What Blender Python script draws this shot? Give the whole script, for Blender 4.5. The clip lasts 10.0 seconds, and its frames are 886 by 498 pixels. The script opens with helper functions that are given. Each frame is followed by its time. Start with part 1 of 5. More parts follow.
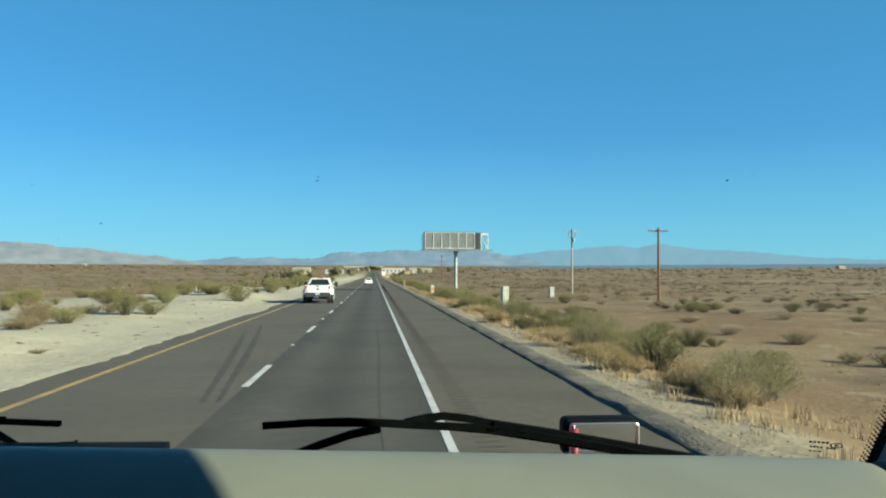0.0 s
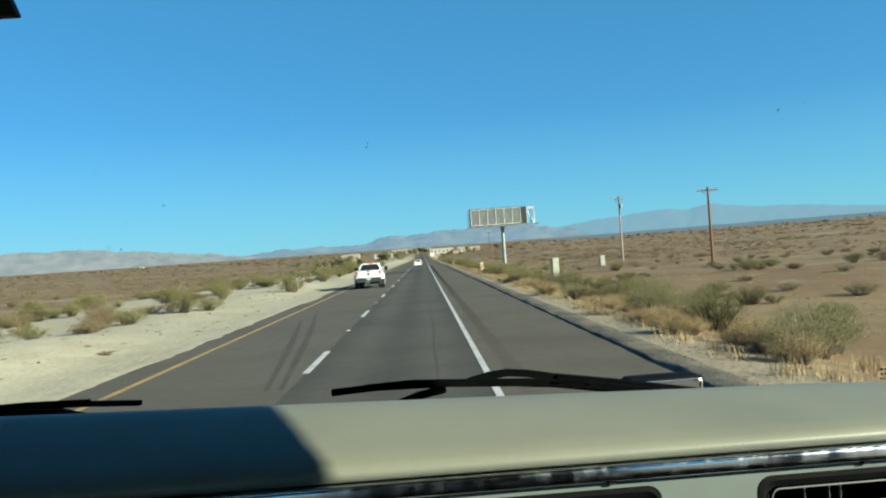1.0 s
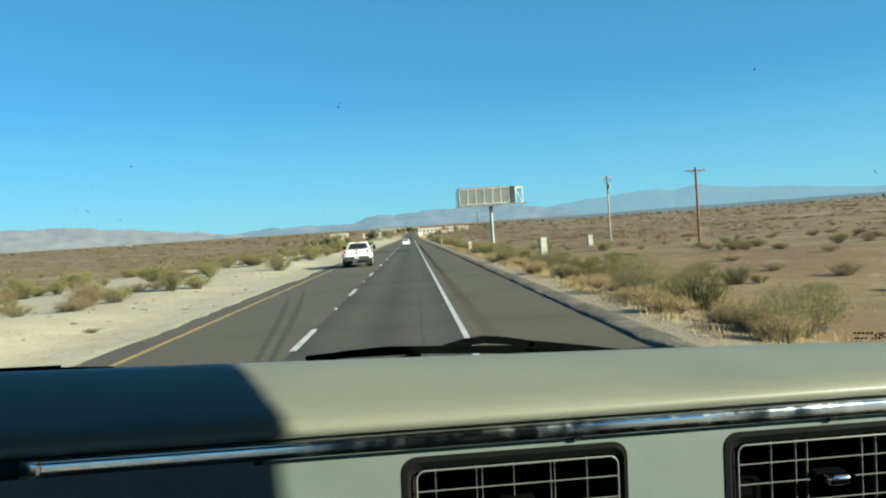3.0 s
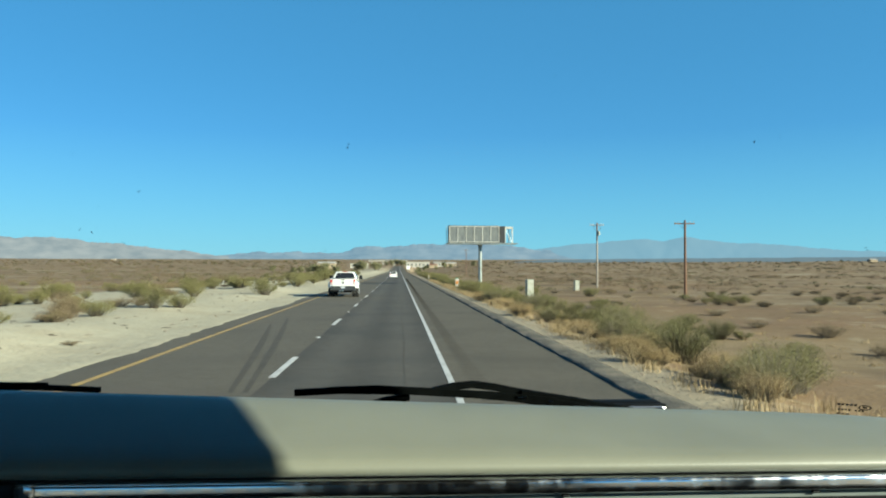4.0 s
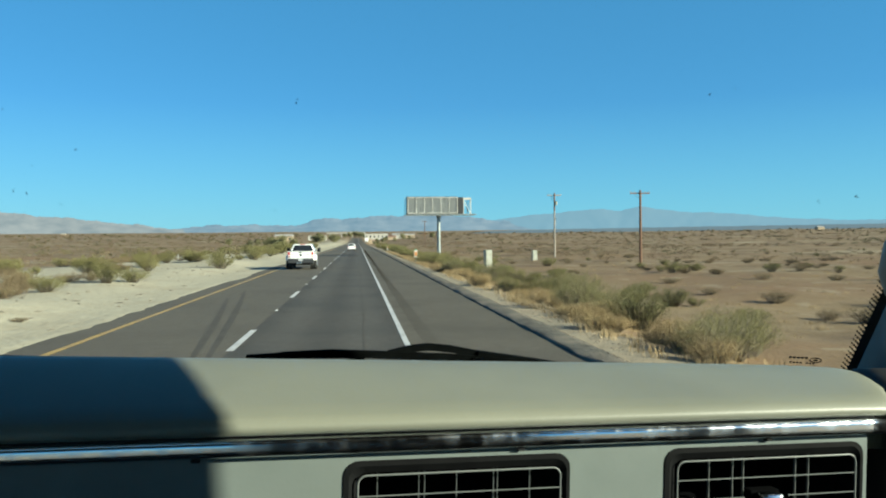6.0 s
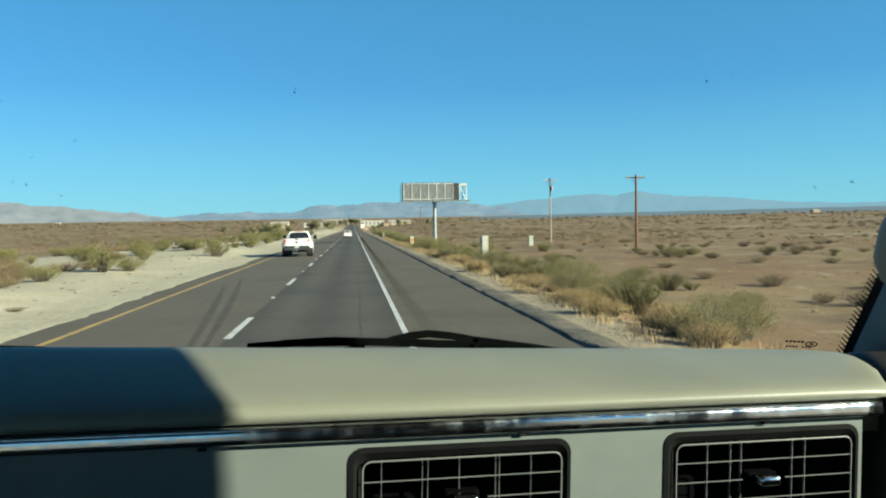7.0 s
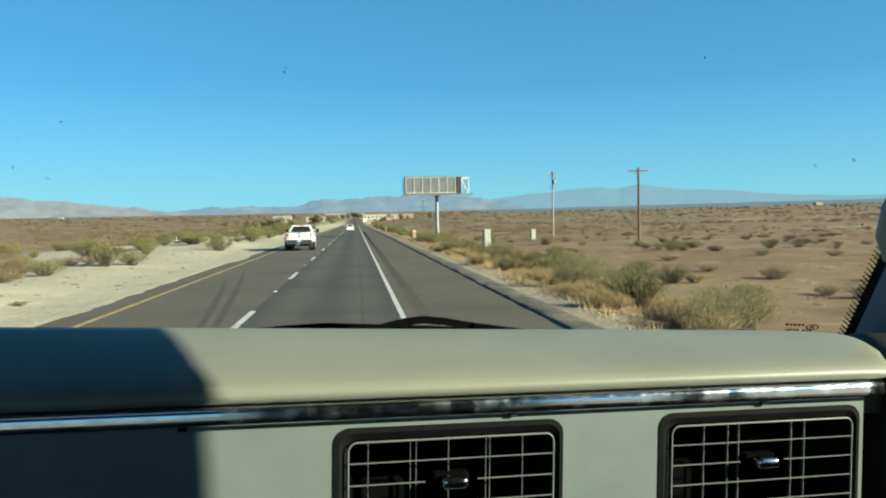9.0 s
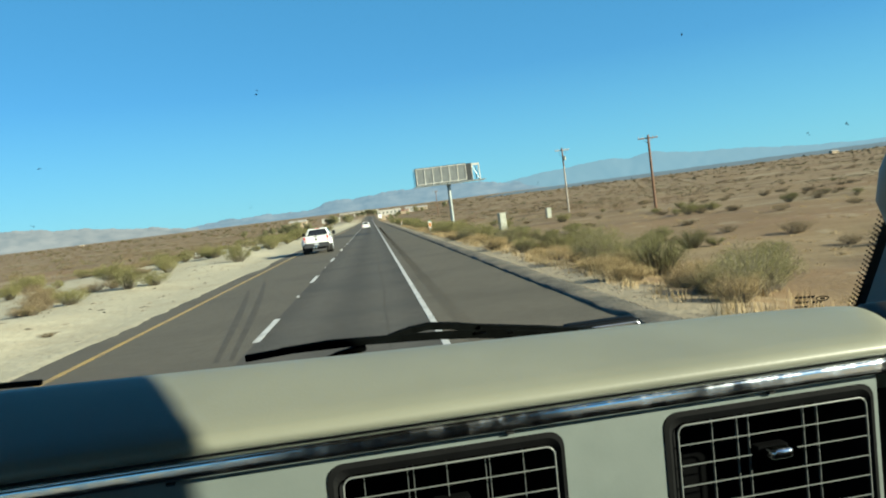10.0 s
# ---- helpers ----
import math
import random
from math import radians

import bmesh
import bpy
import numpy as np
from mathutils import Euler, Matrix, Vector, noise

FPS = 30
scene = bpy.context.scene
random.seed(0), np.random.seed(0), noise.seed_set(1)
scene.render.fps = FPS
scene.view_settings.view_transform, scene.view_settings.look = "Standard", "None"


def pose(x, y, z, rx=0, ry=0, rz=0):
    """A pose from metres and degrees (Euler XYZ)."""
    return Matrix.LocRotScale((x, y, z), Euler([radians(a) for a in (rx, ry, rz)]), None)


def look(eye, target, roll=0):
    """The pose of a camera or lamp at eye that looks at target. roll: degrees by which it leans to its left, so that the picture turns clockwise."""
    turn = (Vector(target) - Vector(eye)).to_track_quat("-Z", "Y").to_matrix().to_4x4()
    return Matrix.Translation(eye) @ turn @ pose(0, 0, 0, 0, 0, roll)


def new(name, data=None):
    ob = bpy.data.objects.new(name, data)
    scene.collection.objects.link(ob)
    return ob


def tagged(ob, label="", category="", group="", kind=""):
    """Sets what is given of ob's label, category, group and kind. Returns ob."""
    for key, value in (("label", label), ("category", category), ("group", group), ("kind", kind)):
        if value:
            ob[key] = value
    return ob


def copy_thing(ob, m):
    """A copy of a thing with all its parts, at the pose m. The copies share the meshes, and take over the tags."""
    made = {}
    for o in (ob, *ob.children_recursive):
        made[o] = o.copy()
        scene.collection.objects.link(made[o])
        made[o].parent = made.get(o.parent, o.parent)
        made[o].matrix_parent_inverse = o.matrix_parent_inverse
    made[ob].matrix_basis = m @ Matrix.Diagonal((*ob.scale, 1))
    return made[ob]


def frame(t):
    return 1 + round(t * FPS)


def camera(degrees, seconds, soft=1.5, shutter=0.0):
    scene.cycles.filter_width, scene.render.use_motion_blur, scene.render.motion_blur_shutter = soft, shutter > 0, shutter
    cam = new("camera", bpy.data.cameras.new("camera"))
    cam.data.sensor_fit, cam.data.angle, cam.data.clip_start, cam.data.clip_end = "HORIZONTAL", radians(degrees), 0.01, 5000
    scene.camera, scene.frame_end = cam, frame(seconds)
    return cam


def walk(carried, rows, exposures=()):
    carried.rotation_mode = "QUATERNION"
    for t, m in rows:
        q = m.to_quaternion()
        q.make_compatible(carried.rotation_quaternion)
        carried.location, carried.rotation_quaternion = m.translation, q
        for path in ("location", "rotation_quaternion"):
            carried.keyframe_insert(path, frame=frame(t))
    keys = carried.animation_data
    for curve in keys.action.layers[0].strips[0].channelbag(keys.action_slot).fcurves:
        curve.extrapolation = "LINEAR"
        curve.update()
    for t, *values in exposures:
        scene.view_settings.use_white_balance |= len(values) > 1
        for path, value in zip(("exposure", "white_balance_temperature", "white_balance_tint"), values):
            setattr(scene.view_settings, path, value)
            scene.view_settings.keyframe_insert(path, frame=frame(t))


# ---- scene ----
# The camera is held inside the cab; the road is seen at one moment of the drive.
cam = camera(60.15, 10.0, soft=2.0)
PATH = [
    (0.0, -0.0120, -0.0184, 2.2912, -5.12, 1.90, -0.16),
    (0.3, -0.0195, -0.0480, 2.3017, -2.76, 3.23, 1.01),
    (0.5, -0.0390, -0.0451, 2.2943, -0.94, 3.10, 1.91),
    (1.0, -0.0242, -0.0334, 2.2587, -1.50, 0.41, 4.08),
    (1.5, 0.0171, -0.0065, 2.2553, -4.27, -1.98, 5.91),
    (2.0, -0.0055, 0.0010, 2.2341, -4.56, -2.77, 3.80),
    (2.5, -0.0113, -0.0201, 2.2413, -3.03, -2.59, 4.06),
    (3.0, -0.0022, -0.0186, 2.2320, -2.37, -1.19, 3.85),
    (3.2, 0.0010, -0.0360, 2.2410, -2.08, -0.25, 3.60),
    (4.3, -0.0290, -0.0360, 2.2470, -4.24, 1.54, -1.30),
    (4.5, -0.0319, -0.0297, 2.2289, -4.94, 1.37, -1.27),
    (5.0, -0.0053, -0.0197, 2.2348, -5.77, 0.46, 0.29),
    (5.5, -0.0106, -0.0134, 2.2339, -6.24, -0.30, 0.44),
    (5.7, -0.0086, -0.0110, 2.2300, -6.30, -0.42, 0.48),
    (6.8, -0.0200, -0.0110, 2.2260, -6.68, -1.68, 0.77),
    (7.0, -0.0162, -0.0176, 2.2305, -6.68, -1.76, 1.00),
    (7.5, -0.0037, -0.0123, 2.2227, -6.71, -1.74, 1.43),
    (8.0, -0.0097, -0.0075, 2.2190, -6.77, -1.83, 1.42),
    (8.5, 0.0043, -0.0061, 2.2185, -6.66, -1.98, 1.72),
    (9.0, -0.0011, 0.0009, 2.2128, -6.50, -2.22, 1.15),
    (9.5, -0.0032, -0.0080, 2.2181, -6.15, -2.05, 1.72),
    (10.0, 0.0406, 0.0206, 2.2364, -5.41, -2.99, 7.14),
]
walk(cam, [(t, pose(x, y, z, 90 + pitch, roll, yaw)) for t, x, y, z, yaw, pitch, roll in PATH],
     exposures=[(0.0, 1.36, 6000, -8), (1.5, 1.40, 6050, -8), (2.2, 1.50, 6200, -8), (3.0, 1.47, 6150, -8), (4.3, 1.37, 5950, -8), (5.5, 1.36, 5950, -8), (7.5, 1.45, 6250, -8), (10.0, 1.48, 6250, -8)])

# ---- daylight: low sun from the right and a little behind ----
SUN_AZ, SUN_EL = 119.0, 21.0
world = bpy.data.worlds.new("sky")
scene.world = world
world.use_nodes = True
wn = world.node_tree.nodes
sky = wn.new("ShaderNodeTexSky")
sky.sky_type, sky.sun_disc = "NISHITA", False
sky.sun_elevation, sky.sun_rotation = radians(SUN_EL), radians(SUN_AZ)
sky.air_density, sky.dust_density, sky.ozone_density = 0.65, 0.0, 3.0
wn["Background"].inputs["Strength"].default_value = 0.05
deep = wn.new("ShaderNodeHueSaturation")
deep.inputs["Saturation"].default_value = 1.22
world.node_tree.links.new(sky.outputs["Color"], deep.inputs["Color"])
# haze evens the lower sky out and thins towards the zenith
even = wn.new("ShaderNodeMix")
even.data_type = "RGBA"
haze_dir, haze_up, haze_fall = wn.new("ShaderNodeTexCoord"), wn.new("ShaderNodeSeparateXYZ"), wn.new("ShaderNodeMapRange")
haze_fall.inputs["From Min"].default_value, haze_fall.inputs["From Max"].default_value = 0.32, 0.75
haze_fall.inputs["To Min"].default_value, haze_fall.inputs["To Max"].default_value = 0.4, 0.0
world.node_tree.links.new(haze_dir.outputs["Generated"], haze_up.inputs[0])
world.node_tree.links.new(haze_up.outputs["Z"], haze_fall.inputs["Value"])
world.node_tree.links.new(haze_fall.outputs["Result"], even.inputs["Factor"])
even.inputs["B"].default_value = (1.35, 3.95, 7.0, 1)
world.node_tree.links.new(deep.outputs["Color"], even.inputs["A"])
low, low_fall = wn.new("ShaderNodeMix"), wn.new("ShaderNodeMapRange")
low.data_type = "RGBA"
low.inputs["B"].default_value = (1.75, 4.4, 5.7, 1)
low_fall.inputs["From Min"].default_value, low_fall.inputs["From Max"].default_value = 0.0, 0.17
low_fall.inputs["To Min"].default_value, low_fall.inputs["To Max"].default_value = 0.75, 0.0
world.node_tree.links.new(haze_up.outputs["Z"], low_fall.inputs["Value"])
world.node_tree.links.new(low_fall.outputs["Result"], low.inputs["Factor"])
world.node_tree.links.new(even.outputs["Result"], low.inputs["A"])
world.node_tree.links.new(low.outputs["Result"], wn["Background"].inputs["Color"])
sun_dir = Vector((math.sin(radians(SUN_AZ)) * math.cos(radians(SUN_EL)), math.cos(radians(SUN_AZ)) * math.cos(radians(SUN_EL)), math.sin(radians(SUN_EL))))
sun = new("sun", bpy.data.lights.new("sun", "SUN"))
sun.data.energy, sun.data.angle, sun.data.color = 5.0, radians(0.6), (1.0, 0.87, 0.69)
sun.matrix_world = look(sun_dir * 60, (0, 0, 0))

# ---- materials ----
def mat(name, c1, c2=None, scale=8.0, rough=0.6, metal=0.0, bump=0.0, bump_scale=None, c3=None, scale3=0.6, coat=0.0, spec=0.5):
    """A surface of two mottled colours at one scale, with broad stains of a third, and fine relief."""
    m = bpy.data.materials.new(name)
    m.use_nodes = True
    nt = m.node_tree
    b = nt.nodes["Principled BSDF"]
    b.inputs["Roughness"].default_value, b.inputs["Metallic"].default_value = rough, metal
    b.inputs["Coat Weight"].default_value = coat
    b.inputs["Specular IOR Level"].default_value = spec
    b.inputs["Base Color"].default_value = (*c1, 1)
    co = nt.nodes.new("ShaderNodeTexCoord")
    if c2:
        n = nt.nodes.new("ShaderNodeTexNoise")
        n.inputs["Scale"].default_value, n.inputs["Detail"].default_value = scale, 5
        nt.links.new(co.outputs["Object"], n.inputs["Vector"])
        r = nt.nodes.new("ShaderNodeMapRange")
        r.inputs["From Min"].default_value, r.inputs["From Max"].default_value = 0.3, 0.7
        nt.links.new(n.outputs["Fac"], r.inputs["Value"])
        mix = nt.nodes.new("ShaderNodeMix")
        mix.data_type = "RGBA"
        mix.inputs["A"].default_value, mix.inputs["B"].default_value = (*c1, 1), (*c2, 1)
        nt.links.new(r.outputs["Result"], mix.inputs["Factor"])
        out = mix.outputs["Result"]
        if c3:
            n3 = nt.nodes.new("ShaderNodeTexNoise")
            n3.inputs["Scale"].default_value, n3.inputs["Detail"].default_value = scale3, 4
            nt.links.new(co.outputs["Object"], n3.inputs["Vector"])
            r3 = nt.nodes.new("ShaderNodeMapRange")
            r3.inputs["From Min"].default_value, r3.inputs["From Max"].default_value = 0.45, 0.7
            nt.links.new(n3.outputs["Fac"], r3.inputs["Value"])
            mix3 = nt.nodes.new("ShaderNodeMix")
            mix3.data_type = "RGBA"
            nt.links.new(out, mix3.inputs["A"])
            mix3.inputs["B"].default_value = (*c3, 1)
            nt.links.new(r3.outputs["Result"], mix3.inputs["Factor"])
            out = mix3.outputs["Result"]
        nt.links.new(out, b.inputs["Base Color"])
    if bump:
        nb = nt.nodes.new("ShaderNodeTexNoise")
        nb.inputs["Scale"].default_value, nb.inputs["Detail"].default_value = bump_scale or scale * 4, 4
        nt.links.new(co.outputs["Object"], nb.inputs["Vector"])
        bp = nt.nodes.new("ShaderNodeBump")
        bp.inputs["Strength"].default_value, bp.inputs["Distance"].default_value = 1.0, bump
        nt.links.new(nb.outputs["Fac"], bp.inputs["Height"])
        nt.links.new(bp.outputs["Normal"], b.inputs["Normal"])
    return m


def glass_mat(name, tint=(0.93, 0.97, 0.96), rough=0.0, ior=1.45):
    m = bpy.data.materials.new(name)
    m.use_nodes = True
    b = m.node_tree.nodes["Principled BSDF"]
    b.inputs["Base Color"].default_value = (*tint, 1)
    b.inputs["Transmission Weight"].default_value, b.inputs["Roughness"].default_value, b.inputs["IOR"].default_value = 1.0, rough, ior
    return m


def leaf_mat(name, c1, c2):
    """Leaves: a colour of its own for each sprig, some light let through."""
    m = bpy.data.materials.new(name)
    m.use_nodes = True
    nt = m.node_tree
    b = nt.nodes["Principled BSDF"]
    g = nt.nodes.new("ShaderNodeNewGeometry")
    oi = nt.nodes.new("ShaderNodeObjectInfo")
    mix = nt.nodes.new("ShaderNodeMix")
    mix.data_type = "RGBA"
    mix.inputs["A"].default_value, mix.inputs["B"].default_value = (*c1, 1), (*c2, 1)
    av = nt.nodes.new("ShaderNodeMath")
    av.operation = "MULTIPLY_ADD"
    av.inputs[1].default_value = 0.5
    half = nt.nodes.new("ShaderNodeMath")
    half.operation = "MULTIPLY"
    half.inputs[1].default_value = 0.5
    nt.links.new(oi.outputs["Random"], half.inputs[0])
    nt.links.new(g.outputs["Random Per Island"], av.inputs[0])
    nt.links.new(half.outputs[0], av.inputs[2])
    nt.links.new(av.outputs[0], mix.inputs["Factor"])
    nt.links.new(mix.outputs["Result"], b.inputs["Base Color"])
    b.inputs["Roughness"].default_value = 0.75
    return m


PAD = mat("dash_pad_vinyl", (0.167, 0.174, 0.139), (0.186, 0.194, 0.157), 9, 0.47, bump=0.00017, bump_scale=380, c3=(0.154, 0.161, 0.131), scale3=5, spec=0.42)
FACE = mat("dash_face_plastic", (0.113, 0.136, 0.130), (0.146, 0.173, 0.165), 22, 0.47, bump=0.00007, bump_scale=320, c3=(0.126, 0.146, 0.138), scale3=6)
CHROME = mat("scuffed_chrome", (0.72, 0.74, 0.76), (0.62, 0.65, 0.68), 35, 0.10, 1.0, bump=0.000025, bump_scale=55)
# worn patches of the chrome are duller
cn = CHROME.node_tree
scuff, worn, tc = cn.nodes.new("ShaderNodeTexNoise"), cn.nodes.new("ShaderNodeMapRange"), cn.nodes.new("ShaderNodeTexCoord")
scuff.inputs["Scale"].default_value, scuff.inputs["Detail"].default_value = 85.0, 8
worn.inputs["From Min"].default_value, worn.inputs["From Max"].default_value = 0.42, 0.72
worn.inputs["To Min"].default_value, worn.inputs["To Max"].default_value = 0.12, 0.26
cn.links.new(tc.outputs["Object"], scuff.inputs["Vector"])
cn.links.new(scuff.outputs["Fac"], worn.inputs["Value"])
cn.links.new(worn.outputs["Result"], cn.nodes["Principled BSDF"].inputs["Roughness"])
CHROME_SMOOTH = mat("chrome", (0.7, 0.71, 0.72), (0.6, 0.61, 0.62), 20, 0.12, 1.0)
BLACK = mat("black_plastic", (0.011, 0.012, 0.013), (0.016, 0.017, 0.018), 30, 0.6, bump=0.0003, bump_scale=300, spec=0.2)
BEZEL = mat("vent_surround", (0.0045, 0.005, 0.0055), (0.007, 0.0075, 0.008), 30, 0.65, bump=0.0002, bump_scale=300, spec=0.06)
DEEP = mat("duct_shade_black", (0.002, 0.0022, 0.0025), (0.003, 0.0033, 0.0037), 20, 0.9, spec=0.02)
SLAT = mat("vent_slat_plastic", (0.108, 0.12, 0.12), (0.14, 0.152, 0.15), 40, 0.42)
# slat plastic darkened: shade behind the slats is put into the vanes' colour
SLAT_SHADED = mat("shaded_slat_plastic", (0.062, 0.070, 0.071), (0.085, 0.094, 0.094), 40, 0.5)
RUBBER = mat("wiper_rubber", (0.002, 0.0025, 0.0025), (0.004, 0.005, 0.005), 40, 0.95, spec=0.02)
TRIM = mat("pillar_trim", (0.24, 0.25, 0.25), (0.28, 0.29, 0.29), 12, 0.55, bump=0.0003, bump_scale=400)
CABIN = mat("cabin_lining", (0.06, 0.058, 0.054), (0.075, 0.072, 0.066), 10, 0.8)
MAROON = mat("maroon_paint", (0.22, 0.03, 0.035), (0.25, 0.04, 0.045), 6, 0.3, coat=0.5)
FRIT = mat("glass_frit", (0.01, 0.01, 0.011), (0.014, 0.014, 0.015), 60, 0.6)
GLASS = glass_mat("windshield_glass", (0.985, 0.995, 0.99), 0.0, 1.06)
MIRROR = mat("mirror_glass", (0.85, 0.86, 0.87), (0.82, 0.83, 0.84), 3, 0.02, 1.0)
# bumper chrome with the dark road's reflection painted into its colour
ROAD_TONE_CHROME = mat("road_tone_bumper", (0.03, 0.031, 0.033), (0.05, 0.051, 0.054), 12, 0.5, 0.1)
BUG = mat("dried_bug", (0.03, 0.035, 0.05), (0.06, 0.06, 0.07), 300, 0.8)

WHITE_PAINT = mat("white_car_paint", (0.741, 0.741, 0.722), (0.684, 0.684, 0.665), 3, 0.25, coat=0.6)
SILVER_PAINT = mat("champagne_car_paint", (0.252, 0.245, 0.217), (0.28, 0.269, 0.238), 40, 0.3, 0.5, coat=0.6)
DARK_GLASS = mat("tinted_glass", (0.012, 0.014, 0.016), (0.02, 0.022, 0.025), 2, 0.06)
RED_LENS = mat("red_lens", (0.5, 0.02, 0.02), (0.4, 0.015, 0.015), 50, 0.2, coat=0.5)
CLEAR_LENS = mat("clear_lens", (0.7, 0.68, 0.66), (0.6, 0.58, 0.56), 60, 0.2)
TYRE = mat("tyre_rubber", (0.018, 0.018, 0.018), (0.03, 0.029, 0.027), 25, 0.85, bump=0.002, bump_scale=60)
RIM = mat("alloy_rim", (0.55, 0.55, 0.56), (0.45, 0.45, 0.46), 30, 0.3, 0.9)
PLATE = mat("number_plate", (0.525, 0.54, 0.54), (0.48, 0.495, 0.503), 40, 0.5)
PLATE_INK = mat("plate_ink", (0.22, 0.25, 0.30), (0.26, 0.29, 0.33), 40, 0.5)

ASPHALT = mat("lane_asphalt", (0.067, 0.0607, 0.0511), (0.0823, 0.0749, 0.0636), 3, 0.85, spec=0.2, bump=0.004, bump_scale=90, c3=(0.0562, 0.0533, 0.0471), scale3=0.25)
# oil-darkened middle and paler wheel tracks of the driving lane
an = ASPHALT.node_tree
ab, ac, ax, aw, am = an.nodes["Principled BSDF"], an.nodes.new("ShaderNodeTexCoord"), an.nodes.new("ShaderNodeSeparateXYZ"), an.nodes.new("ShaderNodeMath"), an.nodes.new("ShaderNodeMix")
acos, abell = an.nodes.new("ShaderNodeMath"), an.nodes.new("ShaderNodeMapRange")
an.links.new(ac.outputs["Object"], ax.inputs[0])
aw.operation, acos.operation = "MULTIPLY_ADD", "COSINE"
aw.inputs[1].default_value, aw.inputs[2].default_value = 3.43, 2.71
an.links.new(ax.outputs["X"], aw.inputs[0])
an.links.new(aw.outputs[0], acos.inputs[0])
abell.inputs["From Min"].default_value, abell.inputs["From Max"].default_value = -1.0, 1.0
abell.inputs["To Min"].default_value, abell.inputs["To Max"].default_value = 1.12, 0.86
an.links.new(acos.outputs[0], abell.inputs["Value"])
am.data_type, am.blend_type = "RGBA", "MULTIPLY"
am.inputs["Factor"].default_value = 1.0
an.links.new(ab.inputs["Base Color"].links[0].from_socket, am.inputs["A"])
an.links.new(abell.outputs["Result"], am.inputs["B"])
an.links.new(am.outputs["Result"], ab.inputs["Base Color"])
ASPHALT_OLD = mat("browned_asphalt", (0.0894, 0.0798, 0.0633), (0.106, 0.0946, 0.0759), 3, 0.88, spec=0.2, bump=0.005, bump_scale=90, c3=(0.0803, 0.0721, 0.0583), scale3=0.2)
ASPHALT_EDGE = mat("shoulder_asphalt", (0.0912, 0.0798, 0.0617), (0.11, 0.0972, 0.0759), 4, 0.9, spec=0.2, bump=0.006, bump_scale=80, c3=(0.0782, 0.0699, 0.055), scale3=0.3)
DIKE = mat("dike_asphalt", (0.068, 0.063, 0.053), (0.128, 0.117, 0.097), 3.5, 0.9, bump=0.03, bump_scale=14, c3=(0.165, 0.145, 0.113), scale3=0.8, spec=0.15)
LINE_WHITE = mat("white_road_paint", (0.518, 0.511, 0.49), (0.432, 0.425, 0.403), 20, 0.6, bump=0.001, bump_scale=150, c3=(0.324, 0.317, 0.302), scale3=1.2)
LINE_YELLOW = mat("yellow_road_paint", (0.362, 0.24, 0.058), (0.305, 0.205, 0.054), 16, 0.6, bump=0.001, bump_scale=150, c3=(0.205, 0.136, 0.0511), scale3=1.0)
TAR = mat("tyre_mark", (0.058, 0.052, 0.042), (0.076, 0.068, 0.055), 1.2, 0.85, spec=0.2)
STONE = mat("gravel_stone", (0.235, 0.196, 0.142), (0.165, 0.135, 0.098), 5, 0.9, bump=0.01, bump_scale=20)

LEAF_GREEN = leaf_mat("creosote_leaf", (0.097, 0.094, 0.029), (0.182, 0.163, 0.056))
LEAF_FAR = leaf_mat("far_scrub_leaf", (0.066, 0.0594, 0.0264), (0.109, 0.0924, 0.0429))
LEAF_FAR_DRY = leaf_mat("far_dry_leaf", (0.0858, 0.0594, 0.0317), (0.139, 0.097, 0.0528))
LEAF_DRY = leaf_mat("dry_leaf", (0.099, 0.0713, 0.0343), (0.172, 0.125, 0.0607))
GRASS = leaf_mat("dry_grass_blade", (0.277, 0.198, 0.0957), (0.356, 0.271, 0.145))
STRAW = leaf_mat("straw_bush_leaf", (0.27, 0.192, 0.083), (0.36, 0.265, 0.125))
TWIG = mat("shrub_twig", (0.0845, 0.0683, 0.0488), (0.13, 0.107, 0.078), 20, 0.9)
TREE_LEAF = leaf_mat("tree_leaf", (0.106, 0.108, 0.0481), (0.188, 0.174, 0.0842))
BARK = mat("bark", (0.078, 0.0585, 0.039), (0.117, 0.091, 0.065), 6, 0.9, bump=0.02, bump_scale=15)
POLE_WOOD = mat("brown_pole_wood", (0.111, 0.0553, 0.0325), (0.156, 0.0845, 0.0488), 5, 0.85, bump=0.004, bump_scale=40)
POLE_PALE = mat("pale_pole", (0.305, 0.267, 0.227), (0.247, 0.215, 0.182), 4, 0.8, bump=0.003, bump_scale=40)
CERAMIC = mat("insulator", (0.195, 0.189, 0.182), (0.247, 0.24, 0.234), 9, 0.3)
STEEL = mat("galvanised_steel", (0.308, 0.336, 0.329), (0.238, 0.266, 0.259), 5, 0.45, 0.5, c3=(0.21, 0.21, 0.189), scale3=1.1)
STEEL_WHITE = mat("white_painted_steel", (0.54, 0.532, 0.495), (0.465, 0.458, 0.42), 6, 0.5, c3=(0.375, 0.352, 0.3), scale3=1.6)
SHEET = mat("weathered_sheet", (0.155, 0.165, 0.162), (0.112, 0.121, 0.122), 2.2, 0.7, bump=0.03, bump_scale=3, c3=(0.105, 0.116, 0.119), scale3=0.9)
DARK_STEEL = mat("dark_steel", (0.019, 0.021, 0.023), (0.03, 0.032, 0.034), 4, 0.6)
CABINET = mat("cabinet_paint", (0.315, 0.319, 0.27), (0.27, 0.277, 0.232), 6, 0.55, c3=(0.21, 0.203, 0.158), scale3=2.5)
ORANGE = mat("orange_panel", (0.525, 0.182, 0.021), (0.476, 0.168, 0.021), 9, 0.5)
